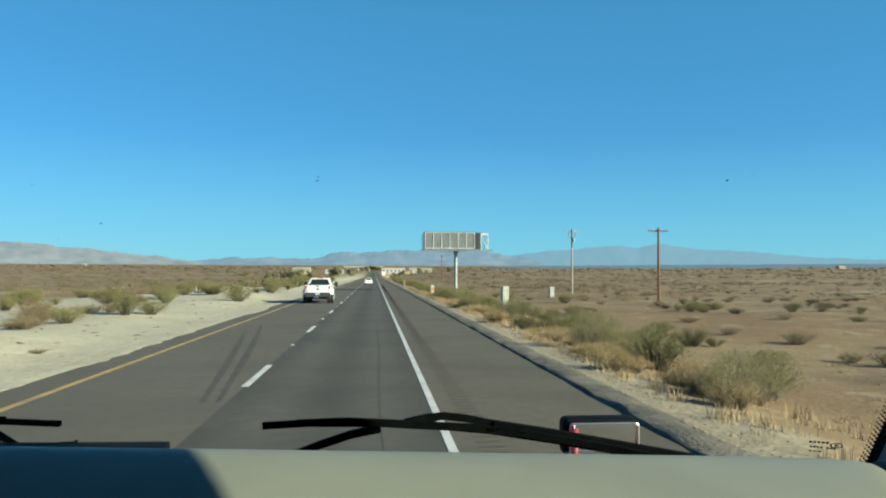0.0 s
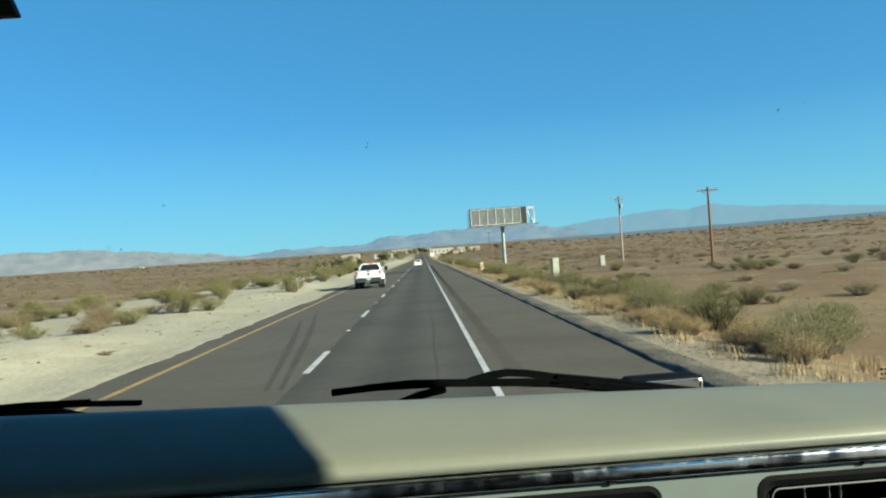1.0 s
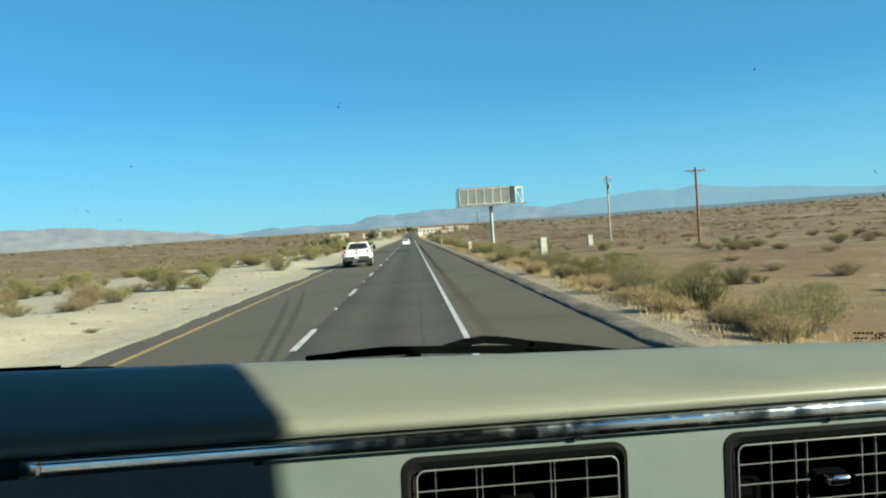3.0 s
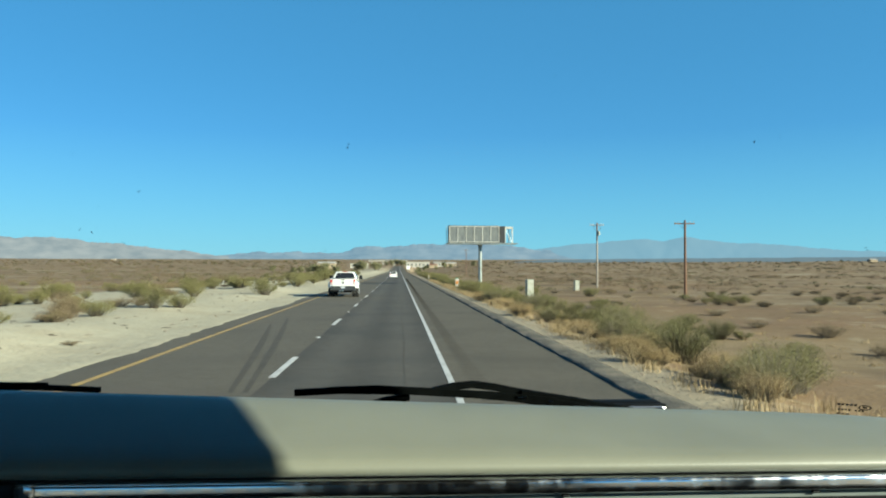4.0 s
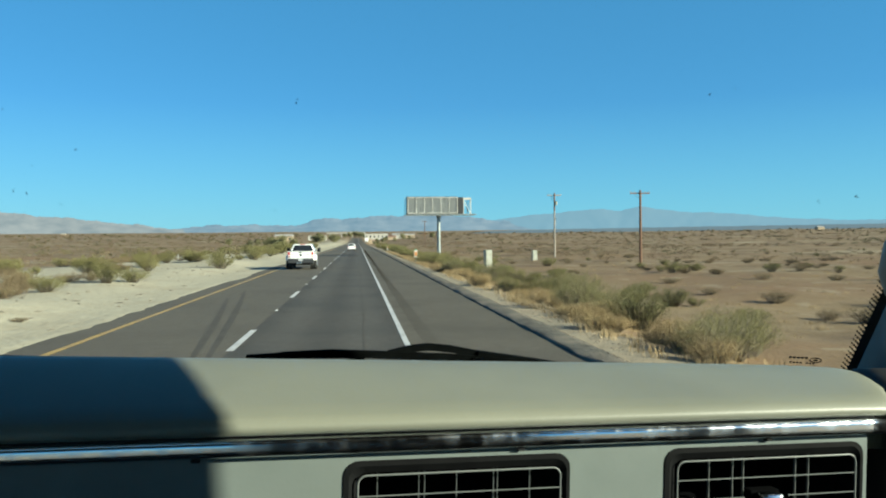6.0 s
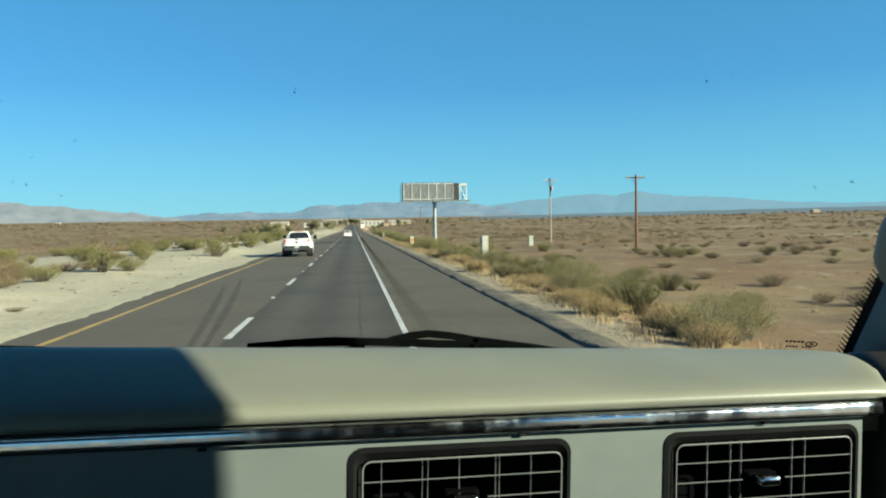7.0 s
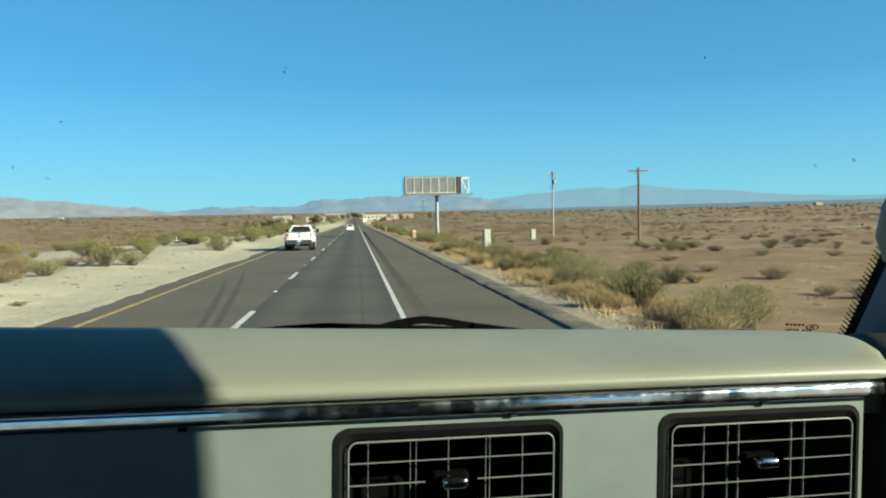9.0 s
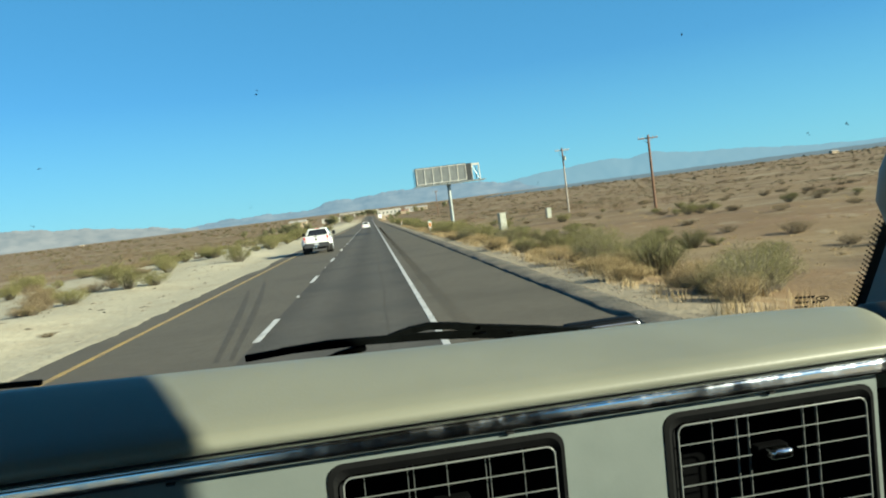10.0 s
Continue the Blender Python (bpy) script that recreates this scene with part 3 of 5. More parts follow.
# ---- mountains ----
def ridge_range(name, dist, crest, material, seed, rough, label):
    """A range as a folded sheet: crest heights in degrees above the horizon, as (azimuth, height), roughened between."""
    rs = np.random.RandomState(seed)
    az = np.arange(crest[0][0], crest[-1][0], 0.1)
    h = np.interp(az, [c[0] for c in crest], [c[1] for c in crest])
    h = np.convolve(np.pad(h, 3, mode="edge"), np.ones(7) / 7, "valid")
    broad = h.copy()
    for k in range(1, 9):
        h = h + rough * 1.2 / 1.32 ** k * np.sin(0.9 * 1.7 ** k * az + rs.uniform(0, 6.28))
    rows = 12
    v, f = [], []
    for a, e0, e in zip(az, broad, h):
        top = dist * math.tan(radians(max(e, 0.05))) + 2.2
        for k in range(rows + 1):
            t = k / rows
            fold = 9 * math.sin(a * 1.1 + 5 * t + math.sin(0.7 * a)) + 4.5 * math.sin(a * 2.9 + seed - 7 * t + 2 * math.sin(1.3 * a)) + 2 * math.sin(6.3 * a + 11 * t + math.sin(2.1 * a))
            d = dist - 420 * (1 - t) + fold * math.sin(math.pi * t)
            z = -20 + (dist * math.tan(radians(e0)) + 22.2) * (t ** 0.85) + (top - dist * math.tan(radians(e0)) - 2.2) * t ** 8
            v.append((d * math.sin(radians(a)), d * math.cos(radians(a)), z))
    m = rows + 1
    for i in range(len(az) - 1):
        for k in range(rows):
            q = i * m + k
            f.append((q, q + m, q + m + 1, q + 1))
    tagged(raw(name, v, f, material, smooth=True), label, "mountain range", kind="structure")


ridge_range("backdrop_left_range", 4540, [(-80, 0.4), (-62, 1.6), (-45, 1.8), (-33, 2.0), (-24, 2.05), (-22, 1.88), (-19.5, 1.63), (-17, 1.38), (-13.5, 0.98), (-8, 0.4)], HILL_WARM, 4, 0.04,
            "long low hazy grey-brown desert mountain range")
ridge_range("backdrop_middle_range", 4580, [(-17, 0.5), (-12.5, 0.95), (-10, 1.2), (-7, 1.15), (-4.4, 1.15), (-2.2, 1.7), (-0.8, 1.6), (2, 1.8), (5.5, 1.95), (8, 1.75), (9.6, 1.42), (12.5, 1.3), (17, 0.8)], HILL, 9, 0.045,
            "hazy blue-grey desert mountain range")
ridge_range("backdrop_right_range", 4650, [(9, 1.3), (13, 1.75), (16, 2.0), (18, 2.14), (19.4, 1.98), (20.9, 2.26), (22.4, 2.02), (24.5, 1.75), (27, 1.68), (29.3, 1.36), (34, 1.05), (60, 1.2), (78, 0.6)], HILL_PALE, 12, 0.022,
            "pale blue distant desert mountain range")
# added glowing strip, standing in for air haze over the far plain
ridge_range("backdrop_plain_haze", 1500, [(7, 0.3), (10, 0.6), (16, 0.69), (24, 0.74), (40, 0.78), (62, 0.5)], PLAIN_HAZE, 22, 0.008, "glowing blue-grey strip standing in for haze over the far plain")
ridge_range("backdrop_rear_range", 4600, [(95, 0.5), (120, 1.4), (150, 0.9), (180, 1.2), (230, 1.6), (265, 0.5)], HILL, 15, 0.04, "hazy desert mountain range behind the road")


# ---- the cab that the camera rides in ----
# dashboard frame: u to the right along the pad, v ahead, w up
DASH = pose(0, 0.672, 2.060, 0, 1.7, 5.7)
dashboard = thing("dashboard", "beige padded vinyl dashboard with a chrome trim strip", "dashboard", m=DASH)

pad_profile = [(0.030, -0.0045), (0.010, -0.0045), (0.0, -0.0035), (-0.0045, 0.001), (-0.003, 0.0065), (0.006, 0.0122), (0.03, 0.0180), (0.07, 0.0252), (0.11, 0.0312),
               (0.138, 0.0343), (0.156, 0.0346), (0.176, 0.0308), (0.202, 0.0215), (0.24, 0.0), (0.295, -0.03), (0.33, -0.07), (0.2, -0.08), (0.06, -0.05)]
# (place along the pad, how far the section has shrunk at its rounded end)
stations = [(-1.18, 0), (-0.9, 0), (-0.75, 0), (-0.6, 0), (-0.45, 0), (-0.3, 0), (-0.2, 0), (-0.1, 0), (0.0, 0), (0.25, 0), (0.40, 0), (0.44, 0), (0.48, 0), (0.51, 0.0003), (0.528, 0.0008), (0.541, 0.002), (0.549, 0.004), (0.553, 0.007)]


def pad_point(u, inset, v, w):
    """The right end is cut on a slant, so that it reaches further right towards the glass."""
    end = max(0.0, (u - 0.40) / 0.14)
    lean, deep = -0.024 * (u - 0.12), min(1.0, max(0.0, v / 0.15))
    return (u + (0.43 * max(v, 0) + 0.006 * math.sin(math.pi * min(1.0, max(v, 0) / 0.17))) * end ** 1.5, v + (inset if v < 0.05 else 0), w + (lean - 0.004 * end ** 2) * deep - (inset if w > 0 else 0))


bm = bmesh.new()
loft(bm, [[pad_point(u, i, v, w) for v, w in pad_profile] for u, i in stations])
part("top_pad", bm, PAD, dashboard, "beige grained vinyl pad", smooth=True)

bm = bmesh.new()
box(bm, -1.18, 0.525, 0.004, 0.05, -0.0060, -0.0040)
part("shadow_gap", bm, BLACK, dashboard)

# chrome strip, rounded in section
sec = [(0.014, -0.0055), (0.0, -0.0057), (-0.0040, -0.0060), (-0.0052, -0.0066), (-0.0053, -0.0072), (-0.0047, -0.0078), (-0.0054, -0.0084), (-0.0058, -0.0108), (-0.0063, -0.0150), (-0.0065, -0.0178), (-0.0060, -0.0196), (-0.0040, -0.0210), (0.0, -0.0218), (0.014, -0.0219)]
bm = bmesh.new()
loft(bm, [[(u, v, w) for v, w in sec] for u in np.linspace(-0.345, 0.533, 42)])
part("chrome_trim", bm, CHROME, dashboard, "scuffed chrome strip", smooth=True)
bm = bmesh.new()
loft(bm, [[(u, v * 0.8, w) for v, w in sec] for u in (-1.18, -0.347)])
part("dark_trim", bm, BLACK, dashboard, "black end of the trim strip", smooth=True)
for u in (0.14, -0.15, 0.40):
    bm = new_box(u - 0.004, u + 0.004, -0.001, 0.012, -0.0255, -0.0228, 0.001, 1)
    part("trim_clip", bm, BLACK, dashboard)

# face panel with two vent openings
VENTS = ((-0.020, 0.186), (0.292, 0.508))
VT, VB = -0.034, -0.168


def face_cell(bm, u0, u1, w0, w1):
    box(bm, u0, u1, 0.004, 0.03, w0, w1)


bm = bmesh.new()
rows_w = (-0.0232, VT, VB, -0.42)
cols = (-1.18, VENTS[0][0], VENTS[0][1], VENTS[1][0], VENTS[1][1], 0.517)
for a, b in zip(cols, cols[1:]):
    for w1, w0 in zip(rows_w, rows_w[1:]):
        if w1 == VT and (a, b) in VENTS:
            continue
        face_cell(bm, a, b, w0, w1)
bmesh.ops.remove_doubles(bm, verts=bm.verts, dist=1e-5)
part("face_panel", bm, FACE, dashboard, "beige-grey moulded plastic face")


def rounded_rect(u0, u1, w0, w1, r, n=5):
    pts = []
    for cx, cw, a0 in ((u1 - r, w1 - r, 0), (u0 + r, w1 - r, 90), (u0 + r, w0 + r, 180), (u1 - r, w0 + r, 270)):
        for k in range(n + 1):
            a = radians(a0 + 90 * k / n)
            pts.append((cx + r * math.cos(a), cw + r * math.sin(a)))
    return pts


def frame_ring(bm, outer, inner, v0, v1, vin):
    """A rounded frame: outer edge at depth v0, its lip at v1, going in to vin."""
    def row(pts, v):
        return [bm.verts.new((u, v, w)) for u, w in pts]
    rows = [row(outer, vin), row(outer, v0), row([(a[0] * 0.6 + b[0] * 0.4, a[1] * 0.6 + b[1] * 0.4) for a, b in zip(outer, inner)], v1), row(inner, v1 + 0.004), row(inner, vin)]
    n = len(outer)
    for a, b in zip(rows, rows[1:]):
        for i in range(n):
            bm.faces.new((a[i], a[(i + 1) % n], b[(i + 1) % n], b[i]))


def wire_loop(bm, pts, v, r, seg=7):
    """A closed round wire through (u, w) points at depth v."""
    n, rows = len(pts), []
    for i, (u, w) in enumerate(pts):
        du, dw = pts[(i + 1) % n][0] - pts[i - 1][0], pts[(i + 1) % n][1] - pts[i - 1][1]
        k = math.hypot(du, dw)
        rows.append([bm.verts.new((u + r * math.cos(q) * dw / k, v + r * math.sin(q), w - r * math.cos(q) * du / k)) for q in (2 * math.pi * j / seg for j in range(seg))])
    for i in range(n):
        for j in range(seg):
            bm.faces.new((rows[i][j], rows[i][(j + 1) % seg], rows[(i + 1) % n][(j + 1) % seg], rows[(i + 1) % n][j]))


def air_vent(u0, u1, vanes, tilt):
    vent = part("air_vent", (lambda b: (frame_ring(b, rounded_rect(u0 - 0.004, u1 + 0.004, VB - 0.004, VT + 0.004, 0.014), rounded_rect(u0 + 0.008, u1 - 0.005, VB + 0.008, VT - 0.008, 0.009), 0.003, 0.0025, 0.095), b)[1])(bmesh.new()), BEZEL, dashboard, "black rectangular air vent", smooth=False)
    # near-black sheet put in for the shade deep in the duct
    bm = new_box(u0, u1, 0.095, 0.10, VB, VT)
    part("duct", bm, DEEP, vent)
    a, b, t, s = u0 + 0.008, u1 - 0.005, VT - 0.008, VB + 0.008
    bm = bmesh.new()
    wire_loop(bm, rounded_rect(a + 0.001, b - 0.001, s + 0.001, t - 0.001, 0.008), 0.002, 0.001)
    part("grille_rim", bm, SLAT, vent, smooth=True)
    n = 6
    for k in range(1, n):
        w = t + (s - t) * k / n
        spans = [(a, b)]
        if k == 2:
            c = (a + b) / 2
            spans = [(a, c - 0.026), (c + 0.022, b)]
        for x0, x1 in spans:
            bm = bmesh.new()
            box(bm, x0 + 0.0005, x1 - 0.0005, 0.0012, 0.0026, w - 0.00042, w + 0.00042)
            part("slat", bm, SLAT, vent)
    for fr in vanes:
        u = a + (b - a) * fr
        bm = bmesh.new()
        box(bm, -0.0004, 0.0004, 0.014, 0.017, s, t, m=Matrix.Translation((u, 0, 0)) @ pose(0, 0, 0, 0, 0, tilt))
        part("vane", bm, SLAT_SHADED, vent)
    c, w = (a + b) / 2, t + (s - t) * 2 / n
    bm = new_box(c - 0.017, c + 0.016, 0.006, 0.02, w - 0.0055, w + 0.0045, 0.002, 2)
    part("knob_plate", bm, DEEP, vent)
    bm = new_box(c - 0.012, c + 0.012, -0.009, 0.006, w - 0.0058, w + 0.0050, 0.0050, 4)
    part("knob", bm, CHROME_SMOOTH, vent, "chrome thumb knob", smooth=True)


air_vent(*VENTS[0], (0.10, 0.30, 0.328, 0.485, 0.67, 0.69, 0.855), -3)
air_vent(*VENTS[1], (0.215, 0.345, 0.405, 0.70, 0.775), 4)

# end piece between pad and door, black in place of the shade there
bm = bmesh.new()
loft(bm, [[(u + 0.45 * max(v, 0), v, w) for v, w in ((0.02, -0.30), (0.02, -0.012), (0.03, 0.0), (0.07, 0.008), (0.11, 0.0145), (0.145, 0.018), (0.165, 0.017), (0.21, 0.0), (0.24, -0.30))] for u in (0.562, 0.59, 0.62, 0.655)])
part("end_filler", bm, BLACK, dashboard, "moulded end of the dashboard, black in place of shade", smooth=True)

# black shelf between pad and glass on the driver's side
bm = new_box(-1.18, -0.245, 0.335, 0.40, -0.07, -0.0005, 0.004, 3)
part("defroster_cowl", bm, BEZEL, dashboard, "black cowl at the foot of the windshield")
bm = new_box(-1.18, 0.60, 0.101, 0.62, -0.45, -0.08, 0.01, 1)
part("dash_core", bm, BEZEL, dashboard)

# cab shell: unseen walls, roof, floor; openings shaped to fit light on the dash
WX0, WX1 = -1.55, 0.80


def wall_with_hole(name, x0, x1, hole, label, outer=None):
    """A side wall with a window opening cut through it."""
    bm = bmesh.new()
    outer = outer or [(-1.3, 0.95), (1.10, 0.95), (1.12, 1.95), (0.66, 2.93), (0.1, 2.94), (-0.4, 2.94), (-0.9, 2.94), (-1.3, 2.94)]
    rows = {}
    for key, x in (("a", x0), ("b", x1)):
        rows["o" + key] = [bm.verts.new((x, y, z)) for y, z in outer]
        rows["h" + key] = [bm.verts.new((x, y, z)) for y, z in hole]
    n = len(outer)
    for i in range(n):
        j = (i + 1) % n
        bm.faces.new((rows["oa"][i], rows["oa"][j], rows["ha"][j], rows["ha"][i]))
        bm.faces.new((rows["ob"][i], rows["hb"][i], rows["hb"][j], rows["ob"][j]))
        bm.faces.new((rows["oa"][i], rows["ob"][i], rows["ob"][j], rows["oa"][j]))
        bm.faces.new((rows["ha"][i], rows["ha"][j], rows["hb"][j], rows["hb"][i]))
    tagged(link(name, bm, [CABIN]), label, "vehicle wall", kind="structure")


# painted outer skins
for x0, x1 in ((WX0 - 0.085, WX0 - 0.073), (WX1 + 0.073, WX1 + 0.085)):
    tagged(link("trim_door_skin", new_box(x0, x1, -1.36, 1.08, 0.55, 1.93, 0.003, 1), MAROON), "maroon painted outer door panel", "vehicle panel", kind="structure")
tagged(link("trim_roof_skin", new_box(WX0 - 0.085, WX1 + 0.085, -1.40, 0.98, 2.942, 2.99, 0.015, 2), MAROON), "maroon painted cab roof", "vehicle panel", kind="structure")
# front opening's outline is cut to throw the shadow edge across the dash
wall_with_hole("wall_right_front", WX1, WX1 + 0.07, [(0.118, 1.95), (0.54, 1.96), (0.61, 2.075), (0.90, 2.12), (0.55, 2.74), (0.205, 2.572), (0.138, 2.531), (0.107, 2.507)], "unseen dark lined cab side, door window shaped to steer light on the dash",
               [(0.03, 0.95), (1.10, 0.95), (1.12, 1.95), (0.66, 2.93), (0.4, 2.94), (0.2, 2.94), (0.1, 2.94), (0.03, 2.94)])
# rear opening is placed for bright reflections in the chrome, without sun on the dash
wall_with_hole("wall_right_rear", WX1, WX1 + 0.07, [(-0.845, 1.95), (-0.08, 1.95), (-0.06, 2.0), (-0.06, 2.42), (-0.12, 2.50), (-0.34, 2.70), (-0.8, 2.74), (-0.845, 2.68)], "unseen dark lined cab side, quarter window placed for the chrome's reflection",
               [(-1.3, 0.95), (0.028, 0.95), (0.028, 1.95), (0.028, 2.94), (-0.4, 2.94), (-0.6, 2.94), (-0.9, 2.94), (-1.3, 2.94)])
# left opening is kept back so that less sky light reaches the pad
wall_with_hole("wall_left", WX0 - 0.07, WX0, [(-0.845, 1.95), (0.10, 1.95), (0.10, 2.2), (0.08, 2.5), (0.0, 2.7), (-0.4, 2.75), (-0.725, 2.72), (-0.845, 2.6)], "unseen dark lined cab side, door window shaped to steer light on the dash")
# unseen wall; its opening is sized so the chrome strip mirrors bright sky
bm = bmesh.new()
for x0, x1, z0, z1 in ((WX0 - 0.07, -1.42, 0.95, 2.94), (0.02, WX1 + 0.07, 0.95, 2.94), (-1.42, 0.02, 0.95, 1.85), (-1.42, 0.02, 2.72, 2.94)):
    box(bm, x0, x1, -1.38, -1.3, z0, z1)
tagged(link("wall_back", bm, CABIN), "unseen dark lined rear wall of the cab, its window sized for the chrome's reflection", "vehicle wall", kind="structure")
tagged(link("floor", new_box(WX0 - 0.07, WX1 + 0.07, -1.38, 1.6, 0.87, 0.95), CABIN), "dark cab floor", "vehicle floor", kind="structure")
tagged(link("ceiling", new_box(WX0, WX1, -1.30, 0.95, 2.885, 2.94), CABIN), "dark cab roof lining", "vehicle roof", kind="structure")


# windshield: curved in plan, raked
def glass_y(x, z):
    return 1.33 - 0.33 * ((x + 0.36) / 1.08) ** 2 - 0.47 * (z - 2.06)


bm = bmesh.new()
xs, zs = np.linspace(WX0 + 0.02, WX1 - 0.06, 30), np.linspace(1.82, 2.89, 12)
for off in (0.0, 0.005):
    g = [[bm.verts.new((x, glass_y(x, z) + off, z)) for x in xs] for z in zs]
    for a, b in zip(g, g[1:]):
        for i in range(len(xs) - 1):
            bm.faces.new((a[i], a[i + 1], b[i + 1], b[i]) if off else (a[i], b[i], b[i + 1], a[i + 1]))
me = bpy.data.meshes.new("windshield")
bm.to_mesh(me)
bm.free()
me.materials.append(GLASS)
me.shade_smooth()
windshield = tagged(new("window_1", me), "raked curved clear windshield with bug specks", "windshield", kind="structure")
windshield.visible_shadow = False

# black ceramic band with dots along the right pillar
def edge_lean(z):
    return 0.006 + 0.09 * (z - 2.05)


bm = bmesh.new()
for k in range(20):
    z0, z1 = 1.98 + k * 0.04, 2.02 + k * 0.04
    for a, b in ((0.6895, 0.714),):
        q = [(a, z0), (b, z0), (b, z1), (a, z1)]
        bm.faces.new([bm.verts.new((x + edge_lean(z), glass_y(x + edge_lean(z), z) - 0.002, z)) for x, z in q])
for row in range(220):
    z = 1.99 + row * 0.003
    for col, r in enumerate((0.0020, 0.0018, 0.0014)):
        if (row + col) % 2:
            continue
        x = 0.6885 - col * 0.0032 + edge_lean(z)
        bm.faces.new([bm.verts.new((x + r * math.cos(a), glass_y(x, z) - 0.002, z + r * math.sin(a))) for a in np.linspace(0, 2 * math.pi, 9)[:-1]])
part("frit_band", bm, FRIT, windshield, "black dotted ceramic edge of the glass")

# maker's mark in the corner: bars in place of its letters
bm = bmesh.new()


def glass_bar(bm, x0, x1, z0, z1):
    bm.faces.new([bm.verts.new((x, glass_y(x, z) - 0.002, z)) for x, z in ((x0, z0), (x1, z0), (x1, z1), (x0, z1))])


for k in range(5):
    glass_bar(bm, 0.6245 + 0.0047 * k, 0.6280 + 0.0047 * k, 2.0463, 2.0495)
for k in range(4):
    glass_bar(bm, 0.6265 + 0.0040 * k, 0.6292 + 0.0040 * k, 2.0388, 2.0414)
for k in range(3):
    glass_bar(bm, 0.6460 + 0.0038 * k, 0.6485 + 0.0038 * k, 2.0383, 2.0409)
    glass_bar(bm, 0.6265 + 0.0052 * k, 0.6305 + 0.0052 * k, 2.0323, 2.0342)
ell = [(0.6560 + 0.0075 * math.cos(a), 2.0448 + 0.0042 * math.sin(a)) for a in np.linspace(0, 2 * math.pi, 17)[:-1]]
ell2 = [(0.6560 + 0.0058 * math.cos(a), 2.0448 + 0.0026 * math.sin(a)) for a in np.linspace(0, 2 * math.pi, 17)[:-1]]
vo = [bm.verts.new((x, glass_y(x, z) - 0.002, z)) for x, z in ell]
vi = [bm.verts.new((x, glass_y(x, z) - 0.002, z)) for x, z in ell2]
for i in range(16):
    bm.faces.new((vo[i], vo[(i + 1) % 16], vi[(i + 1) % 16], vi[i]))
glass_bar(bm, 0.6535, 0.6585, 2.0435, 2.0461)
part("glass_mark", bm, FRIT, windshield, "small black maker's mark on the glass")

# dried bugs on the outside of the glass
rs = np.random.RandomState(5)
specks = [(-0.099, 2.432, 0.0034), (-0.428, 2.368, 0.0022), (-0.464, 2.287, 0.0022), (-0.526, 2.308, 0.0020), (-0.510, 2.304, 0.0026), (-0.493, 2.343, 0.0014), (-0.140, 2.2755, 0.0018),
          (0.289, 2.256, 0.0018), (0.614, 2.273, 0.0022), (0.650, 2.282, 0.0028), (0.464, 2.420, 0.0024), (0.490, 2.4245, 0.0013), (-0.5175, 2.422, 0.0016), (0.02, 2.40, 0.0009), (0.20, 2.52, 0.0011)]
for x, z, r in specks:
    r *= 0.6
    bm = bmesh.new()
    for k in range(3):
        cx, cz = x + rs.normal(0, r * 0.9), z + rs.normal(0, r * 1.2)
        ring = [(cx + r * 0.6 * rs.uniform(0.4, 1.2) * math.cos(a), cz + r * 0.6 * rs.uniform(0.4, 1.3) * math.sin(a)) for a in np.linspace(0, 2 * math.pi, 9)[:-1]]
        tip = bm.verts.new((cx, glass_y(cx, cz) + 0.0065, cz))
        vs = [bm.verts.new((a, glass_y(a, b) + 0.0052, b)) for a, b in ring]
        for i in range(8):
            bm.faces.new((vs[i], vs[(i + 1) % 8], tip))
    part("bug_speck", bm, BUG, windshield)

# right pillar trim with a rounded grab handle
bm = bmesh.new()
rings = []
for z in np.linspace(1.93, 2.88, 14):
    k = edge_lean(z)
    y = glass_y(0.72 + k, z)
    rings.append([(0.6855 + k, y - 0.008, z), (0.700 + k, y - 0.05, z), (0.745 + k, y - 0.10, z), (0.80 + k, y - 0.13, z), (0.80 + k, y + 0.0, z), (0.76 + k, y - 0.004, z)])
loft(bm, rings)
tagged(link("pillar_trim", bm, TRIM, smooth=True), "grey moulded trim on the windshield pillar", "pillar", kind="structure")
grab = thing("grab_handle", "dark rounded grab handle on the windshield pillar", "grab handle")
bm = bmesh.new()
sweep(bm, [(0.72, 0.93, 2.155), (0.678, 0.885, 2.162), (0.655, 0.862, 2.182), (0.649, 0.845, 2.212), (0.654, 0.80, 2.28), (0.668, 0.75, 2.37), (0.71, 0.70, 2.45)],
      [(0.026 * math.cos(a), 0.024 * math.sin(a)) for a in np.linspace(0, 2 * math.pi, 13)[:-1]])
part("grip", bm, TRIM, grab, smooth=True)
for y, z in ((0.915, 2.145), (0.70, 2.475)):
    part("mount", new_box(0.72, 0.80, y - 0.035, y + 0.035, z - 0.035, z + 0.035, 0.012, 3), TRIM, grab, smooth=True)
# door top below the window; near-black stands in for the shade on it
tagged(link("door_1", new_box(0.66, 0.80, -1.3, 1.0, 0.95, 1.93, 0.02, 3), BEZEL), "moulded door panel under the side window, near-black in place of shade", "vehicle door", kind="structure")

# sun visor of the driver's side
visor = thing("sun_visor", "dark folded-down driver's sun visor", "sun visor")
bm = bmesh.new()
hull8(bm, (-1.35, -0.418, 0.75, 0.765, 2.532), (-1.35, -0.431, 0.722, 0.737, 2.5955), 0.003, 2)
part("flap", bm, BLACK, visor)
bm = bmesh.new()
hull8(bm, (-1.35, -0.434, 0.712, 0.735, 2.597), (-1.35, -0.462, 0.69, 0.715, 2.88), 0.003, 2)
part("upper_board", bm, BLACK, visor)
part("hinge", new_tube((-1.35, 0.722, 2.591), (-0.45, 0.722, 2.591), 0.008), BLACK, visor)


